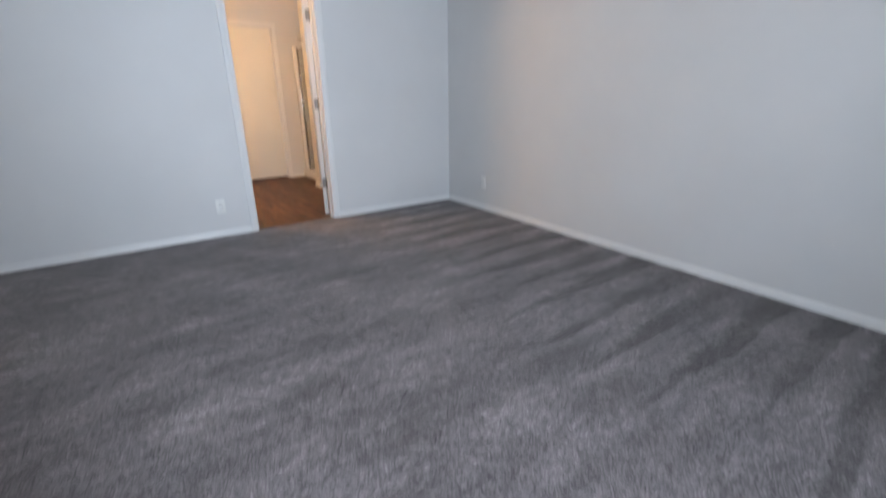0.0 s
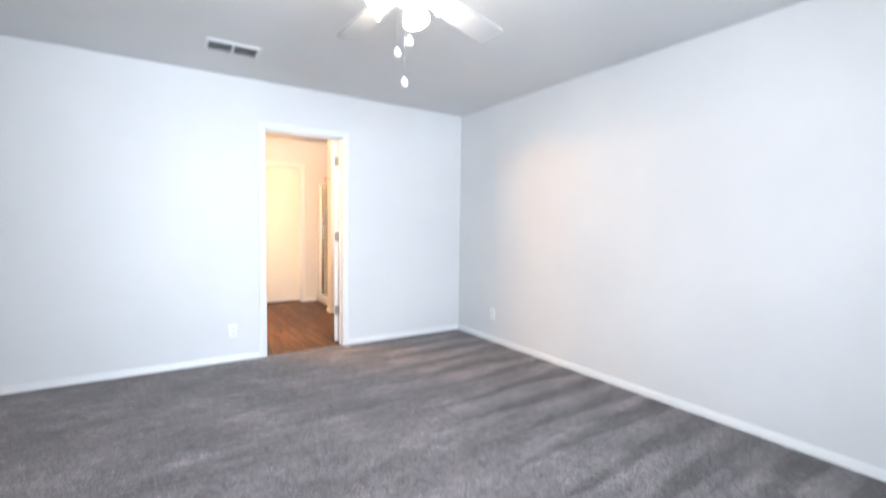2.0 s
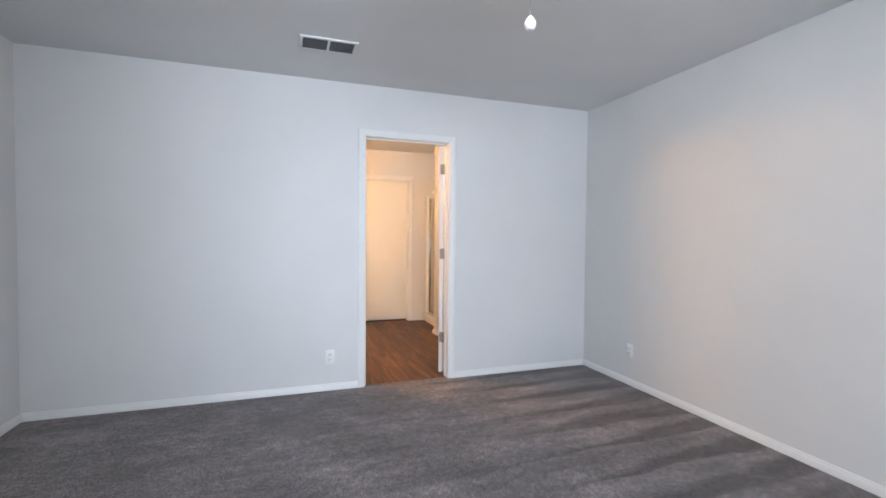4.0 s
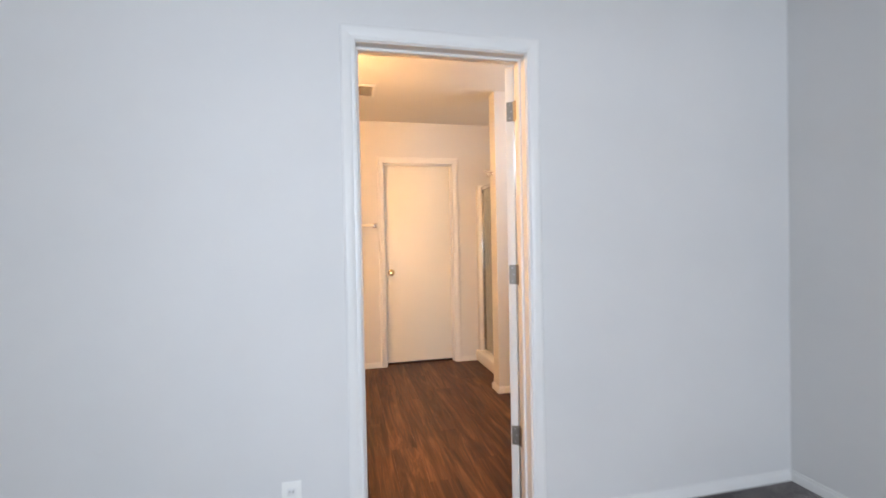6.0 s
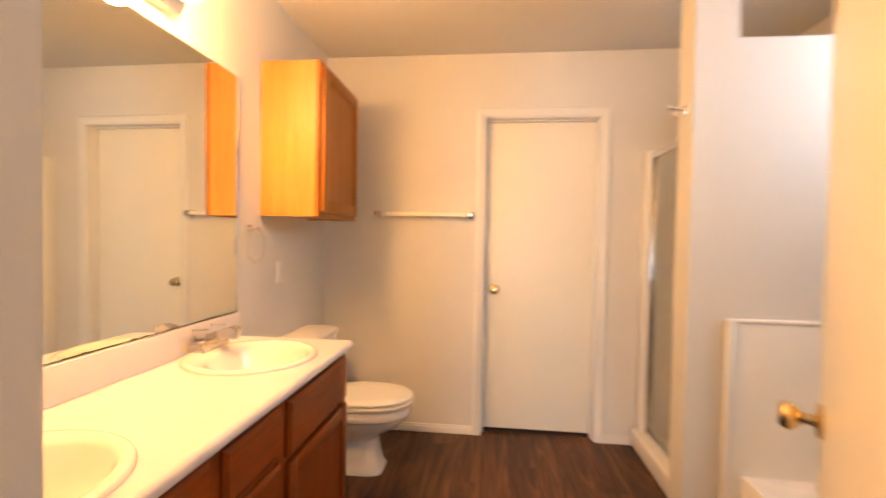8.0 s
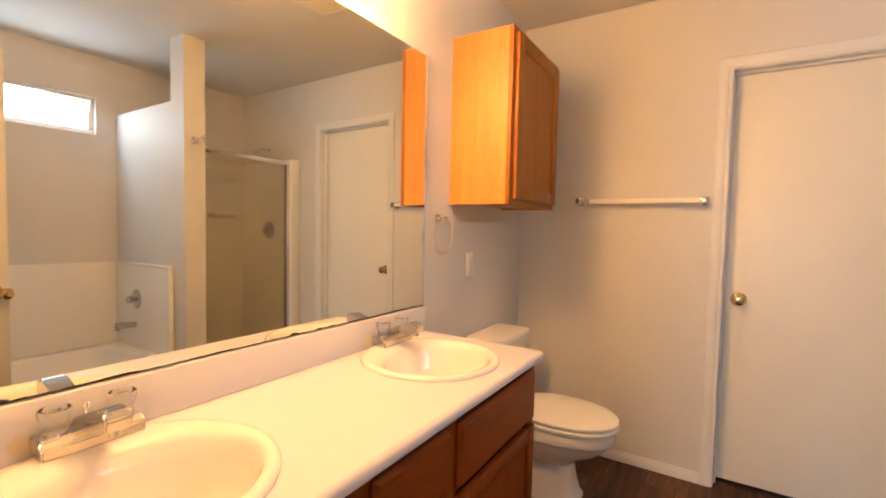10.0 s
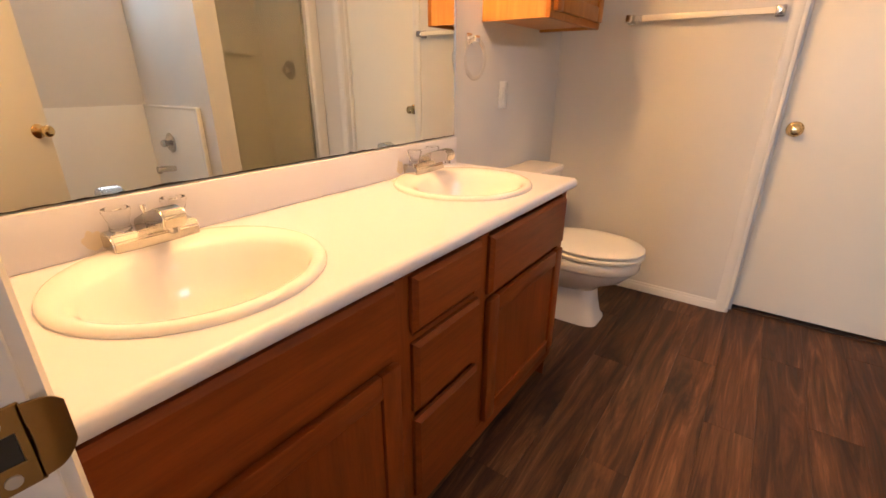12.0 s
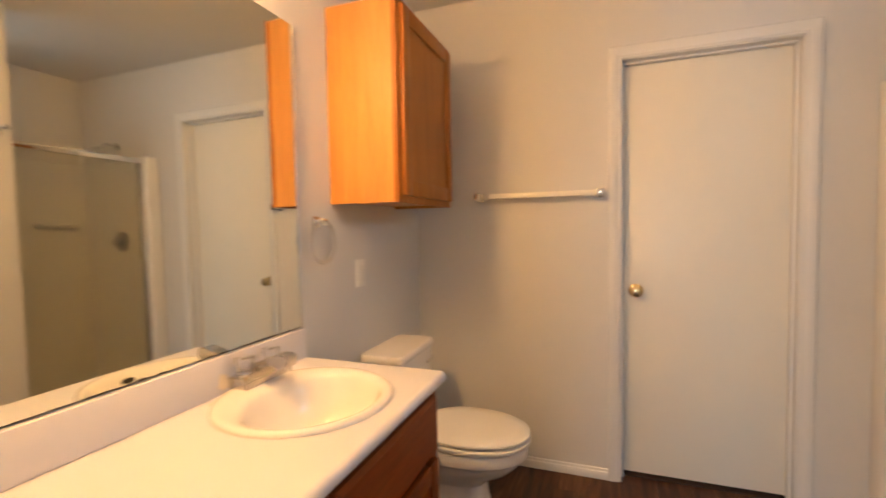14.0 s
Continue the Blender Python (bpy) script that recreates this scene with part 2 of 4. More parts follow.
def lathe(bm, profile, m=None, seg=32, sx=1.0, sy=1.0):
    """Turn (radius, height) pairs about z, and pose the result by m."""
    m = m or Matrix()
    rings = []
    for r, z in profile:
        if r < 1e-6:
            rings.append([bm.verts.new(m @ Vector((0, 0, z)))])
        else:
            rings.append([bm.verts.new(m @ Vector((sx * r * math.cos(2 * math.pi * k / seg), sy * r * math.sin(2 * math.pi * k / seg), z))) for k in range(seg)])
    for p, q in zip(rings, rings[1:]):
        for k in range(seg):
            n = (k + 1) % seg
            if len(p) == 1 and len(q) == 1:
                break
            if len(p) == 1:
                bm.faces.new((p[0], q[n], q[k]))
            elif len(q) == 1:
                bm.faces.new((p[k], p[n], q[0]))
            else:
                bm.faces.new((p[k], p[n], q[n], q[k]))
    return bm


def prism(bm, outline, depth, m=None):
    """Extrude a closed (u, v) outline along its third axis by depth, posed by m."""
    m = m or Matrix()
    a = [bm.verts.new(m @ Vector((u, v, 0))) for u, v in outline]
    b = [bm.verts.new(m @ Vector((u, v, depth))) for u, v in outline]
    n = len(outline)
    bm.faces.new(a[::-1])
    bm.faces.new(b)
    for k in range(n):
        bm.faces.new((a[k], a[(k + 1) % n], b[(k + 1) % n], b[k]))
    return bm


def finish(bm, mat, name, smooth=True):
    bmesh.ops.recalc_face_normals(bm, faces=bm.faces)
    me = bpy.data.meshes.new(name)
    bm.to_mesh(me)
    bm.free()
    me.materials.append(mat)
    if smooth:
        me.shade_smooth()
        me.set_sharp_from_angle(angle=radians(38))
    return me


def part(name, bm, mat, parent, label=""):
    """One mesh object under a thing or a part; the geometry is in the thing's own axes."""
    ob = new(name, finish(bm, mat, name))
    ob.parent = parent
    return tagged(ob, label)


def solid(name, bm, mat, label="", category="", kind="", group=""):
    """A top-level thing that is one mesh, in world axes."""
    return tagged(new(name, finish(bm, mat, name)), label, category, group, kind)


def thing(name, m, label, category, group="", kind=""):
    ob = new(name)
    ob.matrix_world = m
    ob.empty_display_size = 0.05
    return tagged(ob, label, category, group, kind)


B = bmesh.new

# ---- plan ----
H = 2.44                      # ceiling height
XL, XR, YB = -2.245, 2.116, -5.70      # bedroom
WT = 0.118                    # wall between bedroom and bathroom
DW, DH = 0.712, 2.03           # door opening between them
BL, BR, YF = -0.722, 2.08, 2.63        # bathroom
FX0, FX1 = 0.336, 1.034       # closet door opening in the far wall
PX, PY0, PY1 = 1.142, 1.60, 1.735     # partition between tub and shower
LOW = 2.045                    # top of its low stretch

# ---- structure ----
b = B()
box(b, XL - 0.12, -0.018, 0, WT, 0, H)
box(b, DW + 0.018, XR + 0.12, 0, WT, 0, H)
box(b, -0.018, DW + 0.018, 0, WT, DH + 0.018, H)
solid("wall_north", b, WALL, "pale grey painted wall with a doorway", "wall", "structure")
b = B()
box(b, XR, XR + 0.12, YB - 0.12, 0, 0, H)
solid("wall_east", b, WALL, "pale grey painted bedroom wall", "wall", "structure")
b = B()
box(b, XL - 0.12, XL, YB - 0.12, 0, 0, H)
solid("wall_west", b, WALL, "pale grey painted bedroom wall", "wall", "structure")
# the bedroom's window wall, behind the walk
WX0, WX1, WZ0, WZ1 = BWX - 1.0, BWX + 1.0, 0.70, 2.20
b = B()
box(b, XL, WX0, YB - 0.12, YB, 0, H)
box(b, WX1, XR, YB - 0.12, YB, 0, H)
box(b, WX0, WX1, YB - 0.12, YB, 0, WZ0)
box(b, WX0, WX1, YB - 0.12, YB, WZ1, H)
solid("wall_south", b, WALL, "pale grey painted bedroom window wall", "wall", "structure")
b = B()
box(b, XL - 0.12, XR + 0.12, YB - 0.12, 0, H, H + 0.12)
solid("ceiling_bedroom", b, CEIL, "flat white textured bedroom ceiling", "ceiling", "structure")
b = B()
box(b, BL - 0.12, BR + 0.12, 0.001, YF + 0.12, H + 0.001, H + 0.12)
solid("ceiling_bathroom", b, CEIL, "flat white textured bathroom ceiling", "ceiling", "structure")
b = B()
box(b, XL - 0.12, XR + 0.12, YB - 0.12, 0.03, -0.12, 0)
solid("floor_bedroom", b, CARPET, "grey-brown flecked cut-pile carpet", "carpet", "structure")
b = B()
box(b, BL - 0.12, BR + 0.12, 0.03, YF + 0.9, -0.12, -0.006)
bath_floor = solid("floor_bathroom", b, SUBFLOOR, "dark brown wood-look plank floor", "floor", "structure")
# bathroom walls
b = B()
box(b, BL - 0.12, BL, WT, YF + 0.12, 0, H)
solid("wall_vanity", b, WALL, "pale grey painted bathroom wall behind the vanity", "wall", "structure")
b = B()
box(b, BL, FX0 - 0.018, YF, YF + 0.12, 0, H)
box(b, FX1 + 0.018, BR, YF, YF + 0.12, 0, H)
box(b, FX0 - 0.018, FX1 + 0.018, YF, YF + 0.12, DH + 0.018, H)
solid("wall_closet", b, WALL, "pale grey painted bathroom wall with a closed door", "wall", "structure")
QY0, QY1, QZ0, QZ1 = 0.58, 1.475, 1.88, 2.145
b = B()
box(b, BR, BR + 0.12, WT, QY0, 0, H)
box(b, BR, BR + 0.12, QY1, YF + 0.12, 0, H)
box(b, BR, BR + 0.12, QY0, QY1, 0, QZ0)
box(b, BR, BR + 0.12, QY0, QY1, QZ1, H)
solid("wall_tub", b, WALL, "pale grey painted wall above the bathtub", "wall", "structure")
b = B()
box(b, PX, PX + 0.16, PY0, PY1, 0, H)
box(b, PX + 0.16, BR, PY0, PY1, 0, LOW)
solid("wall_partition", b, WALL, "partition with a full-height end and a lower stretch", "wall", "structure")
b = B()
box(b, XL, -1.108, -3.58, -3.46, 0, H)
solid("wall_stub", b, WALL, "short painted wall beside the bedroom entry", "wall", "structure")
b = B()
box(b, FX0 - 0.3, FX1 + 0.3, YF + 0.125, YF + 0.2, 0, H)
solid("wall_closet_back", b, WALL, "plain wall behind the closet door", "wall", "structure")

# ---- trim ----
BASE = [(0, 0), (0.013, 0), (0.013, 0.036), (0.011, 0.039), (0.008, 0.041), (0.008, 0.047), (0.005, 0.052), (0, 0.053)]


def baseboard(p, q, inward):
    """Skirting from p to q on the floor, standing proud of the wall on the inward side."""
    p, q = Vector((*p, 0)), Vector((*q, 0))
    along = (q - p).normalized()
    n = Vector((*inward, 0))
    m = Matrix((
        (n.x, 0, along.x, p.x),
        (n.y, 0, along.y, p.y),
        (0, 1, 0, 0.0),
        (0, 0, 0, 1)))
    b = prism(B(), BASE, (q - p).length, m)
    return solid("baseboard", b, TRIM, "low white moulded baseboard along the wall", "baseboard", "structure")


baseboard((XL + 0.013, 0), (-0.062, 0), (0, -1))
baseboard((DW + 0.062, 0), (XR - 0.013, 0), (0, -1))
baseboard((XR, 0), (XR, YB), (-1, 0))
baseboard((XL, 0), (XL, -3.46), (1, 0))
baseboard((XL + 0.013, -3.46), (-1.108, -3.46), (0, 1))
baseboard((-1.108, -3.45), (-1.108, -3.59), (1, 0))
baseboard((BL + 0.013, YF), (FX0 - 0.062, YF), (0, -1))
baseboard((FX1 + 0.062, YF), (1.262, YF), (0, -1))
baseboard((BL, 1.61), (BL, YF), (1, 0))
baseboard((PX, PY0 - 0.013), (PX, PY1 + 0.013), (-1, 0))
baseboard((PX, PY0), (1.272, PY0), (0, -1))
baseboard((PX, PY1), (1.26, PY1), (0, 1))
baseboard((DW + 0.062, WT), (1.34, WT), (0, 1))

CASE = [(0, 0), (0, 0.009), (0.006, 0.011), (0.013, 0.010), (0.018, 0.013), (0.030, 0.0155), (0.044, 0.0165), (0.052, 0.0165), (0.057, 0.013), (0.057, 0)]
REV = 0.005


def casing(parent, x0, x1, top, y, side):
    """Mitred trim round an opening, on the wall face at y; side -1 stands proud towards -y."""
    lo, hi, head = x0 - REV, x1 + REV, top + REV
    for name, at in (("casing_leg", lambda u, e: (lo - u, (0 if e == 0 else head + u))),
                     ("casing_leg", lambda u, e: (hi + u, (0 if e == 0 else head + u))),
                     ("casing_head", lambda u, e: ((lo - u if e == 0 else hi + u), head + u))):
        b = B()
        ends = []
        for e in (0, 1):
            ends.append([b.verts.new((at(u, e)[0], y + side * v, at(u, e)[1])) for u, v in CASE])
        n = len(CASE)
        b.faces.new(ends[0])
        b.faces.new(ends[1][::-1])
        for k in range(n):
            b.faces.new((ends[0][k], ends[0][(k + 1) % n], ends[1][(k + 1) % n], ends[1][k]))
        part(name, b, TRIM, parent)


def jambs(parent, x0, x1, top, y0, y1, stop0, stop1):
    for xa, xb, sa, sb in ((x0 - 0.018, x0, x0, x0 + 0.011), (x1, x1 + 0.018, x1 - 0.011, x1)):
        part("jamb", box(B(), xa, xb, y0 - 0.001, y1 + 0.001, 0, top + 0.018, 0.0015, 1), TRIM, parent)
        part("door_stop", box(B(), sa, sb, stop0, stop1, 0, top - 0.011, 0.003), TRIM, parent)
    part("head_jamb", box(B(), x0, x1, y0 - 0.001, y1 + 0.001, top, top + 0.018, 0.0015, 1), TRIM, parent)
    part("door_stop", box(B(), x0, x1, stop0, stop1, top - 0.011, top, 0.003), TRIM, parent)


def knob_profile():
    return [(0, 0), (0.033, 0), (0.034, 0.004), (0.030, 0.008), (0.016, 0.010), (0.011, 0.014), (0.010, 0.028), (0.015, 0.034), (0.024, 0.040),
            (0.0275, 0.050), (0.0265, 0.059), (0.020, 0.066), (0.010, 0.068), (0, 0.068)]


def door_knob(parent, x, y, z, sign):
    m = Matrix.Translation((x, y, z)) @ Euler((radians(90 * sign), 0, 0)).to_matrix().to_4x4()
    return part("knob", lathe(B(), knob_profile(), m), PALE_BRASS if sign > 0 and y > 1 else BRASS, parent, "round polished brass knob")


def hinge(parent, z):
    """Knuckle at the pin, one leaf on the door's edge."""
    b = B()
    for k in range(5):
        tube(b, (0, 0, z - 0.045 + k * 0.018 + 0.0006), (0, 0, z - 0.045 + (k + 1) * 0.018 - 0.0006), 0.0062, 12)
    tube(b, (0, 0, z - 0.049), (0, 0, z + 0.049), 0.004, 10)
    box(b, -0.0025, 0.0, -0.037, 0.0, z - 0.0445, z + 0.0445, 0.0008, 1)
    part("hinge", b, NICKEL, parent, "satin nickel butt hinge")
    for dz in (-0.03, 0.0, 0.03):
        b = tube(B(), (-0.0006, -0.022 + 0.007 * (dz == 0), z + dz), (0.0012, -0.022 + 0.007 * (dz == 0), z + dz), 0.0036, 10)
        part("hinge_screw", b, STEEL, parent)


# doorway between bedroom and bathroom, its door standing open
d1 = thing("door_1", Matrix(), "white-trimmed doorway with its flush door standing wide open", "door", kind="structure")
jambs(d1, 0, DW, DH, 0, WT, 0.044, 0.079)
casing(d1, 0, DW, DH, 0, -1)
casing(d1, 0, DW, DH, WT, 1)
for z in (0.33, 1.077, 1.825):
    part("jamb_hinge_plate", box(B(), DW - 0.0022, DW + 0.0005, WT - 0.036, WT + 0.002, z - 0.0445, z + 0.0445, 0.0008, 1), NICKEL, d1, "satin nickel hinge plate")
b = B()
z0 = 0.951
box(b, -0.0005, 0.0018, 0.086, 0.114, z0 - 0.028, z0 - 0.010, 0.0007, 1)
box(b, -0.0005, 0.0018, 0.086, 0.114, z0 + 0.010, z0 + 0.028, 0.0007, 1)
box(b, -0.0005, 0.0018, 0.086, 0.093, z0 - 0.0105, z0 + 0.0105)
box(b, -0.0005, 0.0018, 0.108, 0.114, z0 - 0.0105, z0 + 0.0105)
rows = []
for k in range(9):
    a = k / 8
    half = 0.026 * math.sqrt(max(0.0, 1 - (0.86 * a) ** 2.6))
    bend = 0.0018 - 0.010 * max(0.0, a - 0.35) ** 1.6
    rows.append([b.verts.new((bend + d, 0.112 + 0.021 * a, z0 + e * half)) for d, e in ((0, -1), (0, 1), (-0.0016, 1), (-0.0016, -1))])
for p, q in zip(rows, rows[1:]):
    for k in range(4):
        b.faces.new((p[k], p[(k + 1) % 4], q[(k + 1) % 4], q[k]))
b.faces.new(rows[0])
b.faces.new(rows[-1])
part("strike_plate", b, OLD_BRASS, d1, "brass strike plate on the jamb")
part("strike_hole", box(B(), 0.0004, 0.0009, 0.0932, 0.1078, z0 - 0.0102, z0 + 0.0102), DARK, d1)
for dz in (-0.019, 0.019):
    b = tube(B(), (0.0012, 0.100, z0 + dz), (0.0030, 0.100, z0 + dz), 0.0042, 12)
    part("strike_screw", b, STEEL, d1)
THETA = 121.0
leaf = new("door_leaf")
leaf.parent = d1
leaf.matrix_local = Matrix.Translation((DW + 0.001, WT + 0.007, 0)) @ pose(0, 0, 0, 0, 0, -THETA)
tagged(leaf, "flush white door leaf with a brass knob")
part("door_panel", box(B(), -DW + 0.004, -0.003, -0.042, -0.007, 0.014, DH - 0.003, 0.0018), DOORP, leaf)
for z in (0.33, 1.077, 1.825):
    hinge(leaf, z)
door_knob(leaf, -DW + 0.064, -0.042, 0.92, 1)
door_knob(leaf, -DW + 0.064, -0.007, 0.92, -1)
b = box(B(), -DW + 0.0025, -DW + 0.0045, -0.037, -0.012, 0.892, 0.948, 0.0006, 1)
part("latch_plate", box(b, -DW - 0.006, -DW + 0.003, -0.031, -0.018, 0.909, 0.931, 0.002), BRASS, leaf)

# closed closet door in the far wall
d2 = thing("door_2", Matrix(), "closed flush cream-white door with a brass knob", "door", kind="structure")
jambs(d2, FX0, FX1, DH, YF, YF + 0.12, YF + 0.040, YF + 0.072)
casing(d2, FX0, FX1, DH, YF, -1)
l2 = part("door_leaf", box(B(), FX0 + 0.003, FX1 - 0.003, YF + 0.0725, YF + 0.1075, 0.022, DH - 0.003, 0.0015), DOORC, d2)
door_knob(l2, FX0 + 0.066, YF + 0.0725, 0.935, 1)
part("threshold", box(B(), FX0, FX1, YF + 0.06, YF + 0.118, -0.004, 0.008, 0.002), SUBFLOOR, d2, "dark strip under the door")


# ---- windows ----
def window(name, m, w, h, label, slides=True):
    """A sliding window in its own axes: x across, z up, y into the room at 0."""
    ob = thing(name, m, label, "window", kind="structure")
    f = 0.035
    for nm, args in (("window_frame", (-w / 2, w / 2, -0.075, -0.035, 0, f)), ("window_frame", (-w / 2, w / 2, -0.075, -0.035, h - f, h)),
                     ("window_frame", (-w / 2, -w / 2 + f, -0.075, -0.035, f, h - f)), ("window_frame", (w / 2 - f, w / 2, -0.075, -0.035, f, h - f)),
                     ("meeting_rail", (-0.012, 0.012, -0.068, -0.042, f, h - f))):
        if nm == "meeting_rail" and not slides:
            continue
        part(nm, box(B(), *args, 0.003), PLASTIC, ob)
    for x0, x1 in (((f - w / 2, -0.012), (0.012, w / 2 - f)) if slides else ((f - w / 2, w / 2 - f),)):
        p = part("pane", box(B(), x0, x1, -0.057, -0.053, f, h - f), GLASS, ob)
        p.visible_shadow = False
    return ob


window("window_1", pose((WX0 + WX1) / 2, YB, WZ0), WX1 - WX0, WZ1 - WZ0, "white sliding bedroom window full of daylight")
window("window_2", pose(BR, (QY0 + QY1) / 2, QZ0, 0, 0, 90), QY1 - QY0, QZ1 - QZ0, "small high white window above the bathtub", False)

# ---- bedroom things ----
FAN = Vector((0.0, -2.60, 0))
fan = thing("ceiling_fan", Matrix.Translation(FAN), "white five-blade ceiling fan with lit glass shades", "ceiling fan")
part("canopy", lathe(B(), [(0, H), (0.068, H), (0.066, H - 0.03), (0.045, H - 0.055), (0.02, H - 0.062), (0, H - 0.062)]), PLASTIC, fan)
part("downrod", tube(B(), (0, 0, 2.30), (0, 0, H - 0.05), 0.013), PLASTIC, fan)
part("motor_housing", lathe(B(), [(0, 2.31), (0.05, 2.31), (0.085, 2.29), (0.115, 2.255), (0.12, 2.205), (0.105, 2.17), (0.07, 2.155), (0.06, 2.135), (0, 2.135)]), PLASTIC, fan)
part("switch_housing", lathe(B(), [(0, 2.136), (0.052, 2.136), (0.055, 2.125), (0.055, 2.095), (0.04, 2.075), (0, 2.070)]), PLASTIC, fan)
for k in range(5):
    a = radians(90 + 72 * k)
    turn = Matrix.Rotation(a, 4, "Z")
    outline = [(0.17, -0.048), (0.30, -0.056), (0.48, -0.064), (0.595, -0.066), (0.614, -0.060), (0.62, -0.045), (0.62, 0.045), (0.614, 0.060), (0.595, 0.066), (0.48, 0.064), (0.30, 0.056), (0.17, 0.048)]
    m = turn @ Matrix.Translation((0, 0, 2.145)) @ Matrix.Rotation(radians(-11), 4, "X")
    part("blade", prism(B(), outline, 0.007, m), BLADE, fan)
    b = B()
    prism(b, [(0.07, -0.02), (0.13, -0.016), (0.19, -0.035), (0.24, -0.03), (0.25, 0), (0.24, 0.03), (0.19, 0.035), (0.13, 0.016), (0.07, 0.02)], 0.005, turn @ Matrix.Translation((0, 0, 2.139)) @ Matrix.Rotation(radians(-11), 4, "X"))
    part("blade_arm", b, PLASTIC, fan)
for k in range(4):
    a = radians(45 + 90 * k)
    turn = Matrix.Rotation(a, 4, "Z") @ Matrix.Translation((0.065, 0, 2.115)) @ Matrix.Rotation(radians(-62), 4, "Y") @ Matrix.Rotation(math.pi, 4, "X")
    part("lamp_arm", tube(B(), Matrix.Rotation(a, 4, "Z") @ Vector((0.04, 0, 2.115)), turn @ Vector((0, 0, 0.02)), 0.012), PLASTIC, fan)
    part("shade", lathe(B(), [(0, 0.012), (0.021, 0.012), (0.026, 0.03), (0.040, 0.05), (0.047, 0.07), (0.057, 0.092), (0.055, 0.093), (0.03, 0.085), (0, 0.082)], turn), FANGLOW, fan, "lit frosted bell glass shade")
for x, y, z in ((0.010, 0.028, 1.775), (0.050, 0.060, 1.955), (-0.008, 0.055, 1.895)):
    b = B()
    for i in range(int((2.08 - z) / 0.006)):
        bmesh.ops.create_icosphere(b, subdivisions=1, radius=0.0021, matrix=Matrix.Translation((x, y, z + 0.02 + 0.006 * i)))
    ch = part("pull_chain", b, CHROME, fan)
    part("pull_bob", lathe(B(), [(0, -0.015), (0.009, -0.013), (0.014, -0.004), (0.0145, 0.004), (0.010, 0.013), (0.004, 0.02), (0, 0.021)], Matrix.Translation((x, y, z))), PLASTIC, ch, "white round pull bob")


def ceiling_register(m, w, d, label, slats, split):
    ob = thing("ceiling_vent", m, label, "vent")
    f = 0.022
    for args in ((-w / 2, w / 2, -d / 2, -d / 2 + f), (-w / 2, w / 2, d / 2 - f, d / 2), (-w / 2, -w / 2 + f, -d / 2 + f, d / 2 - f), (w / 2 - f, w / 2, -d / 2 + f, d / 2 - f)):
        part("frame", box(B(), *args, -0.010, 0, 0.003), TRIM, ob)
    part("backing", box(B(), -w / 2 + f, w / 2 - f, -d / 2 + f, d / 2 - f, -0.0035, -0.0005), DARK if split else VENTIN, ob)
    if split:
        part("divider", box(B(), -0.008, 0.008, -d / 2 + f, d / 2 - f, -0.010, -0.001, 0.002), TRIM, ob)
    for k in range(slats):
        t = (k + 0.5) / slats
        if split:
            y = -d / 2 + f + t * (d - 2 * f)
            for s in (-1, 1):
                b = box(B(), -w / 4 + f / 2 + 0.006, w / 4 - f / 2 - 0.006, -0.008, 0.008, -0.0008, 0.0008)
                bmesh.ops.transform(b, matrix=Matrix.Translation((s * (w / 4 - f / 2 + 0.003), y, -0.007)) @ Matrix.Rotation(radians(38), 4, "X"), verts=b.verts)
                part("slat", b, SLAT, ob)
        else:
            x = -w / 2 + f + t * (w - 2 * f)
            b = box(B(), -0.0014, 0.0014, -d / 2 + f, d / 2 - f, -0.010, -0.004)
            bmesh.ops.transform(b, matrix=Matrix.Translation((x, 0, 0)), verts=b.verts)
            part("slat", b, TRIM, ob)
    return ob


VENTIN = material("vent_inside", (0.16, 0.13, 0.10), 0.7)
# slats of the white vent, darkened to hold the shadow among the louvres
SLAT = paint("vent_slat_shaded", (0.28, 0.28, 0.29), 0.5, 80, 0.05)
ceiling_register(Matrix.Translation((-0.345, -0.665, H)), 0.355, 0.20, "white louvred air vent in the bedroom ceiling", 7, True)
ceiling_register(Matrix.Translation((0.10, 1.755, H)), 0.215, 0.27, "square white exhaust fan grille in the bathroom ceiling", 13, False)


def outlet(m, label):
    """Duplex socket in its own axes: plate in x-z, facing -y."""
    ob = thing("wall_outlet", m, label, "outlet")
    part("cover_plate", box(B(), -0.036, 0.036, -0.005, 0, -0.058, 0.058, 0.0025), PLASTIC, ob)
    for dz in (-0.0195, 0.0195):
        soc = part("socket", box(B(), -0.0165, 0.0165, -0.0068, -0.004, dz - 0.014, dz + 0.014, 0.001), TRIM, ob)
        b = B()
        for dx, hh in ((-0.0065, 0.0045), (0.0065, 0.0036)):
            box(b, dx - 0.001, dx + 0.001, -0.0071, -0.0066, dz + 0.001 - hh, dz + 0.001 + hh)
        part("slot", b, DARK, soc)
    part("screw", tube(B(), (0, -0.0062, 0), (0, -0.004, 0), 0.0028, 10), TRIM, ob)
    return ob


outlet(Matrix.Translation((-0.28, 0, 0.265)), "white duplex outlet low on the bedroom wall")
outlet(pose(XR, -0.62, 0.285, 0, 0, -90), "white duplex outlet low on the side wall")

# ---- bathroom: vanity ----
VZ, VX, VY1 = 0.822, -0.197, 1.60       # counter top, its front edge and far end
SINKS = (0.425, 1.29)
TAPS = (0.437, 1.335)
SX, SAX, SAY = -0.472, 0.225, 0.225

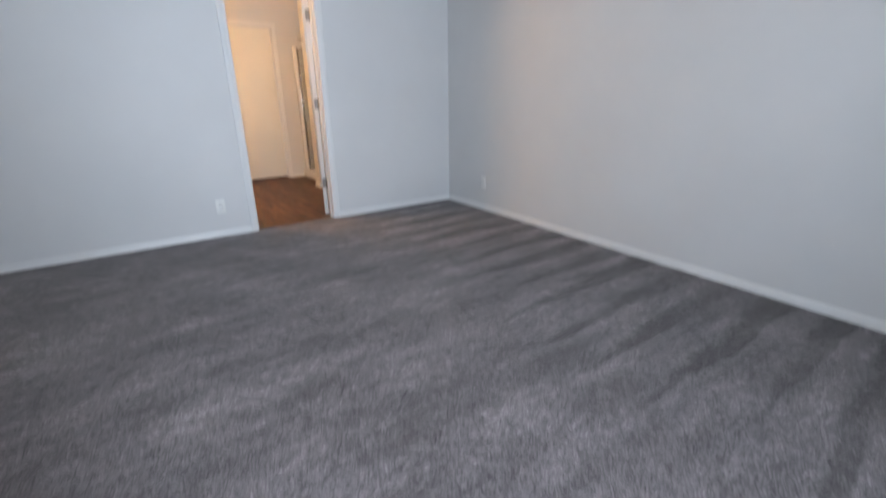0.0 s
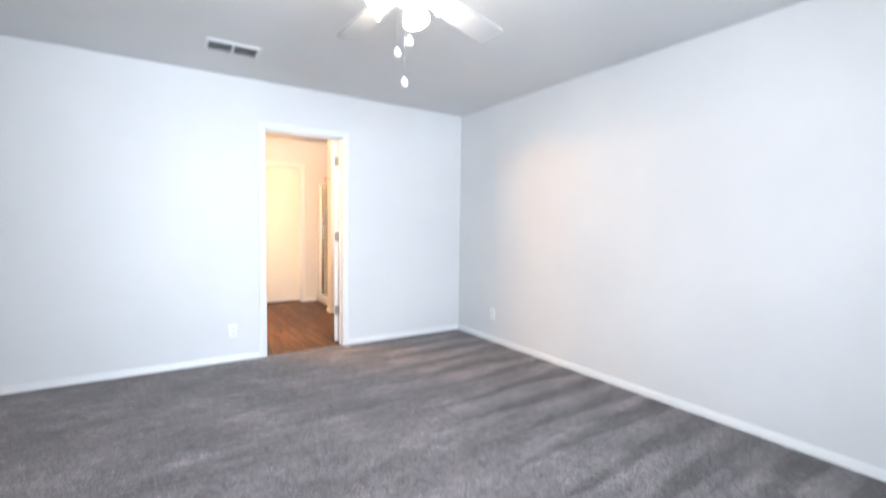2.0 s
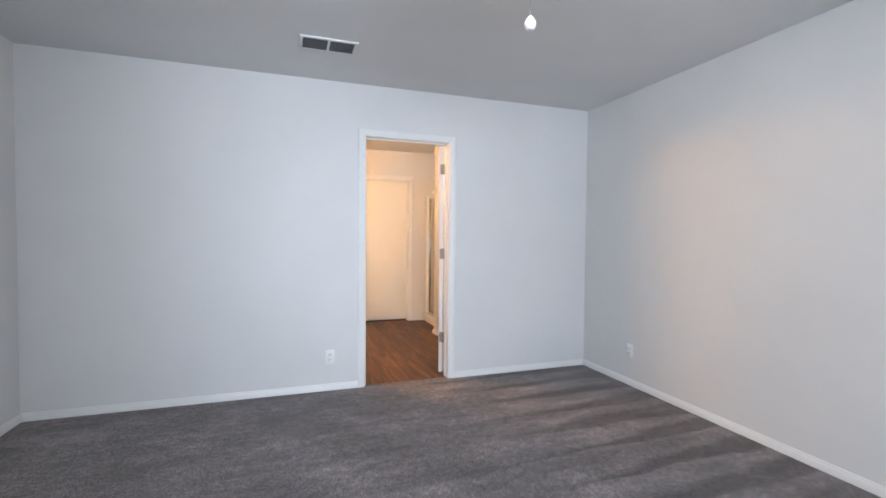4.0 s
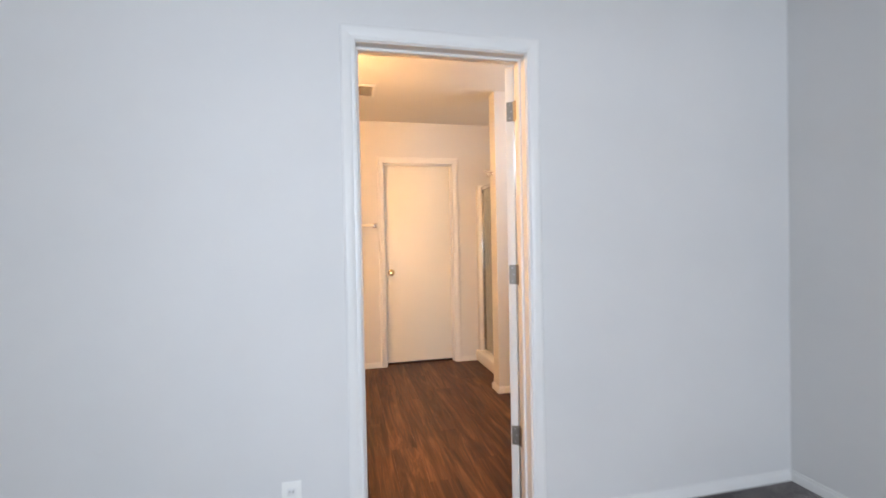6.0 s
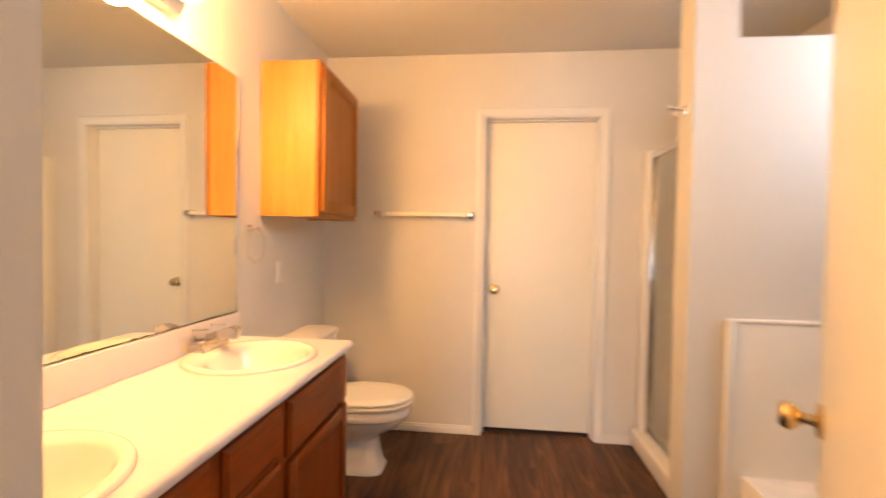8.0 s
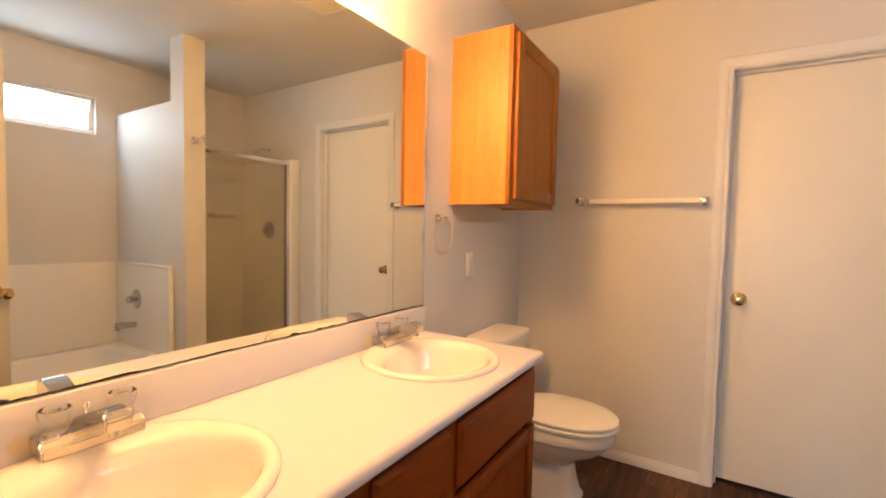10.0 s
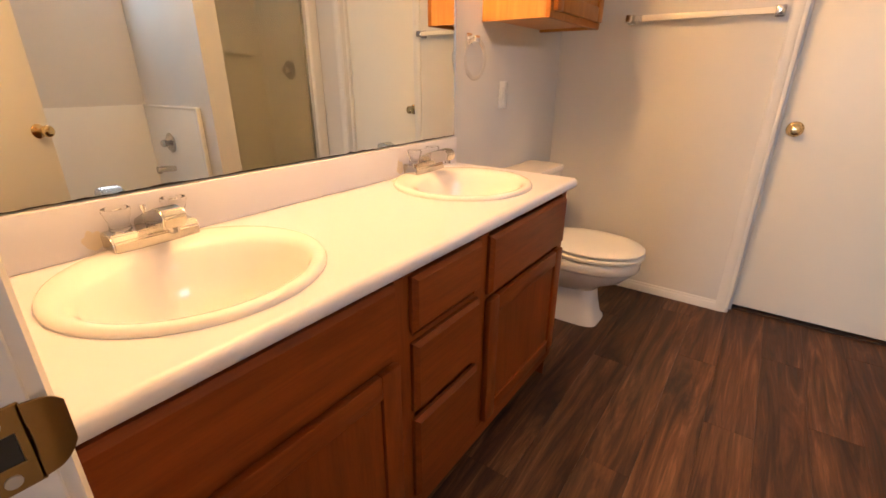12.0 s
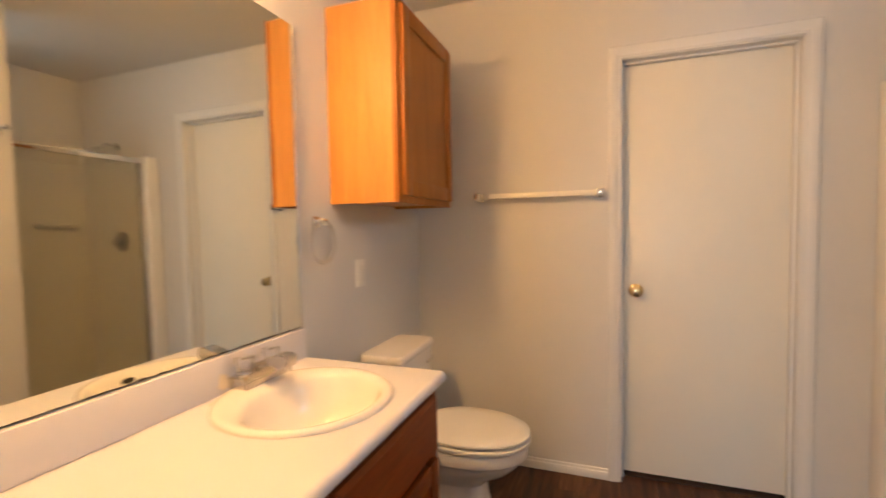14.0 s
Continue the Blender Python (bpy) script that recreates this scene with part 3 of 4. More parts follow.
van = thing("vanity_cabinet", Matrix.Translation((BL, WT, 0)), "brown oak vanity cabinet with drawers and panelled doors", "cabinet")
ox, oy = -BL, -WT                      # world to the cabinet's own axes
FRX = -0.222                            # plane of the face frame
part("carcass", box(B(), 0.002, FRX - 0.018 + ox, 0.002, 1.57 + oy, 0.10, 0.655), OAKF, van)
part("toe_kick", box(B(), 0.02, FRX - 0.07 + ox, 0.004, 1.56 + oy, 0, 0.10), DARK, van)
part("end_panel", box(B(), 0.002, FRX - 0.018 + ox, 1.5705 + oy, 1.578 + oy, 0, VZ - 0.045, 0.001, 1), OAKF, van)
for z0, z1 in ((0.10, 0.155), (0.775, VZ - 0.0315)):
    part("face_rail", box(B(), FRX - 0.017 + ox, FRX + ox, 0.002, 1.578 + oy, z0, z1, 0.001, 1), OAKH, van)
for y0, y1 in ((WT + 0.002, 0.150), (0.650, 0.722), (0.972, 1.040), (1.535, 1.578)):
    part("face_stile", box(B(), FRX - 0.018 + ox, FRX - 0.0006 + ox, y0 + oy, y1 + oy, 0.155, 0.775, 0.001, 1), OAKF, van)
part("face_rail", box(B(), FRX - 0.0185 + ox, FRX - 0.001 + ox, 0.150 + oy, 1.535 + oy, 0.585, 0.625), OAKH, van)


def slab_front(y0, y1, z0, z1):
    """A drawer front with a sloping edge all round."""
    b = B()
    x0, x1, e = FRX + ox, FRX + 0.019 + ox, 0.010
    y0, y1 = y0 + oy, y1 + oy
    back = [b.verts.new((x0, y, z)) for y, z in ((y0, z0), (y1, z0), (y1, z1), (y0, z1))]
    mid = [b.verts.new((x0 + 0.009, y, z)) for y, z in ((y0, z0), (y1, z0), (y1, z1), (y0, z1))]
    front = [b.verts.new((x1, y, z)) for y, z in ((y0 + e, z0 + e), (y1 - e, z0 + e), (y1 - e, z1 - e), (y0 + e, z1 - e))]
    b.faces.new(back)
    b.faces.new(front)
    for p, q in ((back, mid), (mid, front)):
        for k in range(4):
            b.faces.new((p[k], p[(k + 1) % 4], q[(k + 1) % 4], q[k]))
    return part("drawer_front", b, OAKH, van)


def panel_door(parent, x, y0, y1, z0, z1, matv, math_, matp, frame_w=0.055):
    """Rails and stiles round a sunk panel; x is the back plane, the door stands proud towards +x."""
    d = new("cabinet_door")
    d.parent = parent
    for a, c in ((y0, y0 + frame_w), (y1 - frame_w, y1)):
        part("stile", box(B(), x, x + 0.019, a, c, z0, z1, 0.004), matv, d)
    for a, c in ((z0, z0 + frame_w), (z1 - frame_w, z1)):
        part("rail", box(B(), x, x + 0.0185, y0 + frame_w, y1 - frame_w, a, c, 0.004), math_, d)
    part("panel", box(B(), x + 0.003, x + 0.010, y0 + frame_w - 0.006, y1 - frame_w + 0.006, z0 + frame_w - 0.006, z1 - frame_w + 0.006), matp, d)
    return d


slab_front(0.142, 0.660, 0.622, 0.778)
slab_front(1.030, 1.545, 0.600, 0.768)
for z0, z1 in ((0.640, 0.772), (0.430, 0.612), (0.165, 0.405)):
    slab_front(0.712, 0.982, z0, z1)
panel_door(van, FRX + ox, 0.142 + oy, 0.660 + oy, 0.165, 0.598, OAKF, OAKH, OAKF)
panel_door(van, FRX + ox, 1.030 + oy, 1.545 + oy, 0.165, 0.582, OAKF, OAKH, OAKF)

# worktop with two holes for the basins, a rolled front edge and a splash
ctop = thing("vanity_counter", Matrix.Translation((BL, WT, VZ)), "cream-white laminate vanity counter with a rolled front edge", "counter")
b = B()
xa, xb = 0.001, VX - 0.016 + ox
cuts = [0.001]
for s in SINKS:
    cuts += [s - 0.265 + oy, s + 0.265 + oy]
cuts.append(VY1 + oy)
for i in range(len(cuts) - 1):
    y0, y1 = cuts[i], cuts[i + 1]
    if i % 2 == 0:
        b.faces.new([b.verts.new((x, y, 0)) for x, y in ((xa, y0), (xb, y0), (xb, y1), (xa, y1))])
        continue
    cx, cy = SX + ox, SINKS[i // 2] + oy
    n = 64
    inner, outer = [], []
    for k in range(n):
        a = 2 * math.pi * k / n
        c, s = math.cos(a), math.sin(a)
        inner.append(b.verts.new((cx + 0.93 * SAX * c, cy + 0.93 * SAY * s, 0)))
        r = min((xb - cx) / c if c > 1e-6 else ((xa - cx) / c if c < -1e-6 else 9), (y1 - cy) / s if s > 1e-6 else ((y0 - cy) / s if s < -1e-6 else 9))
        outer.append(b.verts.new((cx + r * c, cy + r * s, 0)))
    for k in range(n):
        b.faces.new((inner[k], inner[(k + 1) % n], outer[(k + 1) % n], outer[k]))
    corners = [(xb, y1), (xa, y1), (xa, y0), (xb, y0)]
    for (px, py) in corners:
        near = [min((v for v in outer if abs(v.co[i] - p) < 1e-5), key=lambda v: (v.co.x - px) ** 2 + (v.co.y - py) ** 2) for i, p in ((0, px), (1, py))]
        if all((v.co - Vector((px, py, 0))).length > 1e-5 for v in near):
            b.faces.new((near[0], b.verts.new((px, py, 0)), near[1]))
roll = [(xb, 0)] + [(xb + 0.016 * math.sin(radians(a)), -0.016 + 0.016 * math.cos(radians(a))) for a in range(10, 91, 10)] + [(xb + 0.016, -0.024), (xb + 0.013, -0.029), (xb, -0.031), (0.001, -0.031)]
e0 = [b.verts.new((x, 0.001, z)) for x, z in roll]
e1 = [b.verts.new((x, VY1 + oy, z)) for x, z in roll]
for k in range(len(roll) - 2):
    b.faces.new((e0[k], e0[k + 1], e1[k + 1], e1[k]))
b.faces.new(e1 + [b.verts.new((0.001, VY1 + oy, 0))])
bmesh.ops.remove_doubles(b, verts=b.verts, dist=0.0004)
part("worktop", b, LAMINATE, ctop)
part("backsplash", box(B(), 0.001, 0.020, 0.001, VY1 + oy - 0.004, 0.0005, 0.104, 0.004), LAMINATE, ctop)

PALE_STAIN = paint("pale_splash_stain", (0.76, 0.68, 0.55), 0.4, 30, 0.05, 0.2)
STAIN = paint("old_caulk_stain", (0.72, 0.60, 0.40), 0.5, 30, 0.1, 0.25)
for cx, cy, rx, ry in ((0.042, 0.35 - WT, 0.016, 0.030), (0.046, 1.205 - WT, 0.018, 0.045), (0.085, 1.165 - WT, 0.014, 0.022)):
    b = B()
    ring = []
    for k in range(28):
        a = 2 * math.pi * k / 28
        r = 0.75 + 0.5 * noise.noise(Vector((math.cos(a) * 1.7 + cy * 9, math.sin(a) * 1.7, 2)))
        ring.append(b.verts.new((max(0.022, cx + rx * r * math.cos(a)), cy + ry * r * math.sin(a), 0.0006)))
    b.faces.new(ring)
    part("caulk_stain", b, STAIN, ctop, "yellowed caulk stain")


# yellowed patches low on the splash, beside the faucets
for cy, cz, ry, rz in ((0.345, 0.030, 0.024, 0.026), (1.243, 0.034, 0.020, 0.028)):
    b = B()
    ring = []
    for k in range(28):
        a = 2 * math.pi * k / 28
        r = 0.8 + 0.4 * noise.noise(Vector((math.cos(a) * 1.6 + cy * 5, math.sin(a) * 1.6, 7)))
        ring.append(b.verts.new((0.0208, cy - WT + ry * r * math.cos(a), max(0.002, cz + rz * r * math.sin(a)))))
    b.faces.new(ring)
    part("splash_stain", b, PALE_STAIN, ctop, "pale yellow stain on the splash")


def basin(y):
    ob = thing("wash_basin", Matrix.Translation((SX, y, VZ)), "oval cream porcelain drop-in basin in the counter", "sink", "basins in the counter")
    # a round rim with a wide soft ledge; the bowl lies forward of its middle, clear of the faucet
    rings = [(0.90, 0.90, 0.0, -0.004), (1.0, 1.0, 0.0, 0.0006), (1.003, 1.003, 0.0, 0.005), (0.99, 0.99, 0.0, 0.0105), (0.96, 0.965, 0.0, 0.0135), (0.90, 0.93, 0.006, 0.0135), (0.80, 0.885, 0.017, 0.0105),
             (0.735, 0.85, 0.024, 0.004), (0.70, 0.82, 0.027, -0.006), (0.66, 0.78, 0.028, -0.030), (0.60, 0.72, 0.027, -0.065), (0.51, 0.62, 0.022, -0.100), (0.38, 0.47, 0.012, -0.126), (0.23, 0.28, 0.004, -0.140), (0.09, 0.09, 0.0, -0.146)]
    b = B()
    n = 72
    loops = [[b.verts.new((sh + SAX * fx * math.cos(2 * math.pi * k / n), SAY * fy * math.sin(2 * math.pi * k / n), z)) for k in range(n)] for fx, fy, sh, z in rings]
    for p, q in zip(loops, loops[1:]):
        for k in range(n):
            b.faces.new((p[k], p[(k + 1) % n], q[(k + 1) % n], q[k]))
    bowl = part("bowl", b, PORCELAIN, ob)
    slot = Matrix.Translation((0.1795, -0.01, -0.016)) @ Matrix.Rotation(radians(-72), 4, "Y")
    part("overflow_slot", lathe(B(), [(0.012, 0.0), (0.013, 0.003), (0.010, 0.004), (0, 0.0035)], slot, 24, sx=0.7, sy=1.6), DARK, bowl, "dark oval overflow slot")
    part("drain", lathe(B(), [(0.030, -0.1462), (0.030, -0.1435), (0.024, -0.1425), (0.020, -0.145), (0.017, -0.142), (0.010, -0.1405), (0, -0.140)], seg=28), CHROME, ob)
    return ob


def faucet(y):
    ob = thing("basin_faucet", Matrix.Translation((-0.668, y, VZ + 0.0105)), "chrome centreset faucet with clear acrylic knobs", "faucet", "faucets at the basins")
    # wedge-shaped body
    b = B()
    prism(b, [(-0.030, 0), (0.032, 0), (0.032, 0.022), (0.020, 0.034), (-0.030, 0.034)], 0.160, Matrix(((1, 0, 0, 0), (0, 0, 1, -0.080), (0, 1, 0, 0), (0, 0, 0, 1))))
    bmesh.ops.bevel(b, geom=list(b.edges), offset=0.003, segments=2, affect="EDGES")
    part("body", b, POST_CHROME, ob)
    b = B()
    prism(b, [(-0.024, 0.020), (0.026, 0.020), (0.052, 0.036), (0.104, 0.050), (0.116, 0.052), (0.122, 0.074), (0.112, 0.086), (0.086, 0.088), (0.04, 0.072), (-0.012, 0.050), (-0.024, 0.044)], 0.042, Matrix(((1, 0, 0, 0), (0, 0, 1, -0.021), (0, 1, 0, 0), (0, 0, 0, 1))))
    bmesh.ops.bevel(b, geom=list(b.edges), offset=0.003, segments=2, affect="EDGES")
    part("spout", tube(b, (0.102, 0, 0.056), (0.104, 0, 0.040), 0.010), POST_CHROME, ob)
    part("lift_rod", tube(tube(B(), (-0.018, 0, 0.03), (-0.018, 0, 0.066), 0.0028, 10), (-0.018, 0, 0.064), (-0.018, 0, 0.074), 0.0065, 12), CHROME, ob)
    for s in (-1, 1):
        part("knob_stem", tube(B(), (0, s * 0.052, 0.026), (0, s * 0.052, 0.038), 0.014), CHROME, ob)
        b = B()
        n = 24
        rings = []
        for z, r in ((0.037, 0.019), (0.043, 0.0185), (0.052, 0.0165), (0.066, 0.022), (0.076, 0.0245), (0.081, 0.0235), (0.079, 0.012)):
            rings.append([b.verts.new(((r - 0.0016 * (k % 3 == 0)) * math.cos(2 * math.pi * k / n), s * 0.052 + (r - 0.0016 * (k % 3 == 0)) * math.sin(2 * math.pi * k / n), z)) for k in range(n)])
        for p, q in zip(rings, rings[1:]):
            for k in range(n):
                b.faces.new((p[k], p[(k + 1) % n], q[(k + 1) % n], q[k]))
        b.faces.new(rings[0][::-1])
        b.faces.new(rings[-1])
        kn = part("knob", b, CLEARP, ob, "clear fluted acrylic knob")
        part("knob_cap", tube(B(), (0, s * 0.052, 0.0785), (0, s * 0.052, 0.0805), 0.0095), CHROME, kn)
    return ob


for y in SINKS:
    basin(y)
    faucet(TAPS[SINKS.index(y)])

# wall mirror with a worn lower edge
mir = thing("wall_mirror", Matrix.Translation((BL, WT, 0.930)), "large frameless wall mirror with a worn dark lower edge", "mirror")
LEAN = -0.0042
b = box(B(), 0.001, 0.006, 0.004, VY1 - 0.012 + oy, 0, 1.008)
bmesh.ops.transform(b, matrix=Matrix.Translation((0.0045, 0, 0)) @ Matrix.Rotation(LEAN, 4, "Y"), verts=b.verts)
part("mirror_glass", b, MIRROR, mir)
b = B()
rng = random.Random(4)
n = 150
low, high = [], []
for k in range(n + 1):
    y = 0.006 + (VY1 - 0.016 + oy - 0.006) * k / n
    hgt = 0.0012 + 0.006 * max(0, noise.noise(Vector((y * 9, 0, 0)))) + 0.005 * max(0, noise.noise(Vector((y * 41, 3, 0)))) + rng.random() * 0.0012
    low.append(b.verts.new((0.0112, y, 0.0)))
    high.append(b.verts.new((0.0112, y, hgt)))
for k in range(n):
    b.faces.new((low[k], low[k + 1], high[k + 1], high[k]))
part("worn_edge", b, DARK, mir, "dark desilvered strip")
b = B()
box(b, 0.0065, 0.0120, VY1 - 0.0135 + oy, VY1 - 0.0115 + oy, 0, 1.008)
part("edge_channel", b, CHROME, mir)

# strip light over the mirror
LY0, LY1, LZ = 0.53, 1.19, 2.045
bar = thing("vanity_light", Matrix.Translation((BL, (LY0 + LY1) / 2, LZ)), "chrome strip light with four glowing globe bulbs", "wall light")
hw = (LY1 - LY0) / 2
b = B()
prism(b, [(0.001, -0.055), (0.045, -0.048), (0.058, -0.030), (0.058, 0.030), (0.045, 0.048), (0.001, 0.055)], 2 * hw, Matrix(((1, 0, 0, 0), (0, 0, 1, -hw), (0, 1, 0, 0), (0, 0, 0, 1))))
bmesh.ops.bevel(b, geom=list(b.edges), offset=0.004, segments=2, affect="EDGES")
part("backplate", b, CHROME, bar)
for k in range(4):
    y = -hw + (k + 0.5) * 2 * hw / 4
    part("lamp_holder", lathe(B(), [(0.030, 0.055), (0.030, 0.062), (0.022, 0.066), (0.020, 0.078), (0, 0.078)], Matrix.Translation((0, y, 0)) @ Matrix.Rotation(radians(90), 4, "Y"), 24), CHROME, bar)
    part("bulb", lathe(B(), [(0, 0.074), (0.015, 0.076), (0.022, 0.086), (0.035, 0.097), (0.0455, 0.118), (0.0475, 0.135), (0.043, 0.155), (0.030, 0.172), (0.014, 0.180), (0, 0.1815)], Matrix.Translation((0, y, 0)) @ Matrix.Rotation(radians(90), 4, "Y"), 28), BULB, bar, "lit frosted globe bulb")

# cabinet over the toilet
CX, CY0, CY1, CZ0, CZ1 = -0.432, 1.79, 2.35, 1.355, 2.085
wc = thing("wall_cabinet", Matrix.Translation((BL, CY0, CZ0)), "honey oak wall cabinet with one panelled door", "cabinet")
dx, dy, dz = CX - BL, CY1 - CY0, CZ1 - CZ0
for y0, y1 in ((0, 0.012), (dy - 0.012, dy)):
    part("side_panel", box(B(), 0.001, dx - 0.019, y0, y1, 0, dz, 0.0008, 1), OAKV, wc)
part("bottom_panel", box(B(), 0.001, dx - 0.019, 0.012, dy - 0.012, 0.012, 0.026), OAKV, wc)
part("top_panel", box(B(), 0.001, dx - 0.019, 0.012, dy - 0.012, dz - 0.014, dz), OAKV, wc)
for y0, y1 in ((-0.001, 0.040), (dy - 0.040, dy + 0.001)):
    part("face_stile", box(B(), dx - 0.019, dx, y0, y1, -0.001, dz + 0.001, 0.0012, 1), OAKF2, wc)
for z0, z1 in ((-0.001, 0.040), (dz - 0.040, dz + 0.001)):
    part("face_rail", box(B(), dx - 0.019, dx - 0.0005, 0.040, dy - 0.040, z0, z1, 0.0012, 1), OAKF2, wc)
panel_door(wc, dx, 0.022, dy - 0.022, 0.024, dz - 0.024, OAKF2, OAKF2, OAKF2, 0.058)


# ---- bathroom: toilet ----
def egg(front, back, half, n=48, power=2.2):
    """Outline of a bowl or seat: x from back to front, widest one third from the back."""
    mid = back + (front - back) * 0.42
    pts = []
    for k in range(n):
        a = 2 * math.pi * k / n
        c, s = math.cos(a), math.sin(a)
        ex = abs(c) ** (2 / power) * (1 if c >= 0 else -1)
        ey = abs(s) ** (2 / power) * (1 if s >= 0 else -1)
        pts.append((mid + ex * ((front - mid) if c >= 0 else (mid - back)), ey * half))
    return pts


def loft(b, rings, cap0=True, cap1=True):
    vs = [[b.verts.new((x, y, z)) for x, y in pts] for pts, z in rings]
    n = len(vs[0])
    for p, q in zip(vs, vs[1:]):
        for k in range(n):
            b.faces.new((p[k], p[(k + 1) % n], q[(k + 1) % n], q[k]))
    if cap0:
        b.faces.new(vs[0][::-1])
    if cap1:
        b.faces.new(vs[-1])
    return b


TY = 2.140
toi = thing("toilet", Matrix.Translation((BL, TY, 0)), "white porcelain two-piece toilet with its lid closed", "toilet")
b = B()
loft(b, [(egg(0.540, 0.16, 0.106, power=5.0), 0.0), (egg(0.538, 0.16, 0.105, power=5.0), 0.012), (egg(0.524, 0.17, 0.097, power=4.6), 0.030), (egg(0.506, 0.175, 0.088, power=4.2), 0.11), (egg(0.500, 0.18, 0.086, power=3.2), 0.175),
         (egg(0.535, 0.185, 0.110), 0.205), (egg(0.615, 0.19, 0.148), 0.245), (egg(0.654, 0.19, 0.166), 0.284), (egg(0.660, 0.19, 0.169), 0.300), (egg(0.676, 0.19, 0.178), 0.306), (egg(0.681, 0.19, 0.181), 0.313), (egg(0.681, 0.19, 0.181), 0.352), (egg(0.676, 0.192, 0.177), 0.360), (egg(0.640, 0.22, 0.15), 0.362)])
part("bowl", b, PORCELAIN, toi)
part("rear_shelf", box(B(), 0.03, 0.26, -0.13, 0.13, 0.24, 0.358, 0.02, 3), PORCELAIN, toi)
b = B()
loft(b, [(egg(0.690, 0.225, 0.184), 0.366), (egg(0.694, 0.223, 0.187), 0.371), (egg(0.694, 0.223, 0.187), 0.381), (egg(0.686, 0.228, 0.181), 0.386)])
part("seat", b, PLASTIC, toi)
b = B()
loft(b, [(egg(0.682, 0.220, 0.178), 0.3925), (egg(0.691, 0.218, 0.185), 0.397), (egg(0.691, 0.218, 0.185), 0.405), (egg(0.680, 0.226, 0.176), 0.413), (egg(0.62, 0.27, 0.13), 0.418), (egg(0.5, 0.35, 0.05), 0.420)])
part("lid", b, PLASTIC, toi)
part("seat_hinge", tube(B(), (0.222, -0.09, 0.385), (0.222, 0.09, 0.385), 0.011), PLASTIC, toi)
b = B()


def rrect(x0, x1, y, r=0.03, n=6):
    pts = []
    for cx, cy, a0 in ((x1 - r, y - r, 0), (x0 + r, y - r, 90), (x0 + r, -y + r, 180), (x1 - r, -y + r, 270)):
        pts += [(cx + r * math.cos(radians(a0 + 90 * k / n)), cy + r * math.sin(radians(a0 + 90 * k / n))) for k in range(n + 1)]
    return pts


loft(b, [(rrect(0.03, 0.185, 0.160), 0.352), (rrect(0.022, 0.192, 0.170), 0.39), (rrect(0.018, 0.198, 0.182), 0.68), (rrect(0.018, 0.198, 0.182), 0.698)])
part("tank", b, PORCELAIN, toi)
b = B()
loft(b, [(rrect(0.010, 0.206, 0.188), 0.699), (rrect(0.008, 0.209, 0.191), 0.704), (rrect(0.008, 0.209, 0.191), 0.724), (rrect(0.013, 0.204, 0.186), 0.732), (rrect(0.03, 0.187, 0.166), 0.734)])
part("tank_lid", b, PORCELAIN, toi)
b = tube(B(), (0.196, 0.14, 0.645), (0.214, 0.14, 0.645), 0.012)
part("flush_handle", box(b, 0.206, 0.216, 0.065, 0.148, 0.638, 0.652, 0.003), CHROME, toi, "chrome flush handle")
for s in (-1, 1):
    part("bolt_cap", lathe(B(), [(0.013, 0.018), (0.013, 0.026), (0.008, 0.033), (0, 0.035)], Matrix.Translation((0.33, s * 0.100, 0)), 16), PLASTIC, toi)


# ---- bathroom: small fixtures ----
tb = thing("towel_bar", Matrix.Translation((-0.06, YF, 1.414)), "clear acrylic towel bar, its shine painted off-white, between square chrome posts", "towel bar")
for s in (-1, 1):
    e = 0.300 * s
    part("post", box(box(B(), e - 0.018, e + 0.018, -0.012, 0, -0.022, 0.022, 0.003), e - 0.016, e + 0.016, -0.070, -0.008, -0.018, 0.018, 0.004), POST_CHROME, tb, "square chrome post")
# clear rod with its reflections painted in, all but the left end
part("rod", box(B(), -0.243, 0.286, -0.064, -0.042, -0.013, 0.013, 0.003), ROD_SHINE, tb)
part("rod_end", box(B(), -0.286, -0.2435, -0.064, -0.042, -0.013, 0.013, 0.003), ACRYL, tb, "clear acrylic end of the rod")

tr = thing("towel_ring", Matrix.Translation((BL, 1.690, 1.287)), "clear acrylic towel ring on a chrome post beside the mirror", "towel ring")
part("post", box(box(box(B(), 0, 0.010, -0.021, 0.021, -0.021, 0.021, 0.004), 0.008, 0.040, -0.011, 0.011, -0.011, 0.011, 0.004), 0.026, 0.046, -0.019, 0.019, -0.013, 0.012, 0.005), CHROME, tr, "square chrome post")
b = B()
n, m2 = 48, 10
rr = []
for k in range(n):
    a = 2 * math.pi * k / n
    c, s = math.cos(a), math.sin(a)
    rr.append([b.verts.new((0.036 + 0.0066 * math.sin(2 * math.pi * j / m2), (0.072 + 0.0066 * math.cos(2 * math.pi * j / m2)) * c, -0.073 + (0.072 + 0.0066 * math.cos(2 * math.pi * j / m2)) * s)) for j in range(m2)])
for k in range(n):
    for j in range(m2):
        b.faces.new((rr[k][j], rr[(k + 1) % n][j], rr[(k + 1) % n][(j + 1) % m2], rr[k][(j + 1) % m2]))
part("ring", b, ACRYL, tr, "clear acrylic ring")

sw = thing("light_switch", Matrix.Translation((BL, 1.992, 1.073)), "white blank cover plate on the wall", "switch plate")
part("cover_plate", box(B(), 0, 0.005, -0.036, 0.036, -0.058, 0.058, 0.0025), PLASTIC, sw)
part("rocker", box(B(), 0.0045, 0.0075, -0.016, 0.016, -0.033, 0.033, 0.001), TRIM, sw)

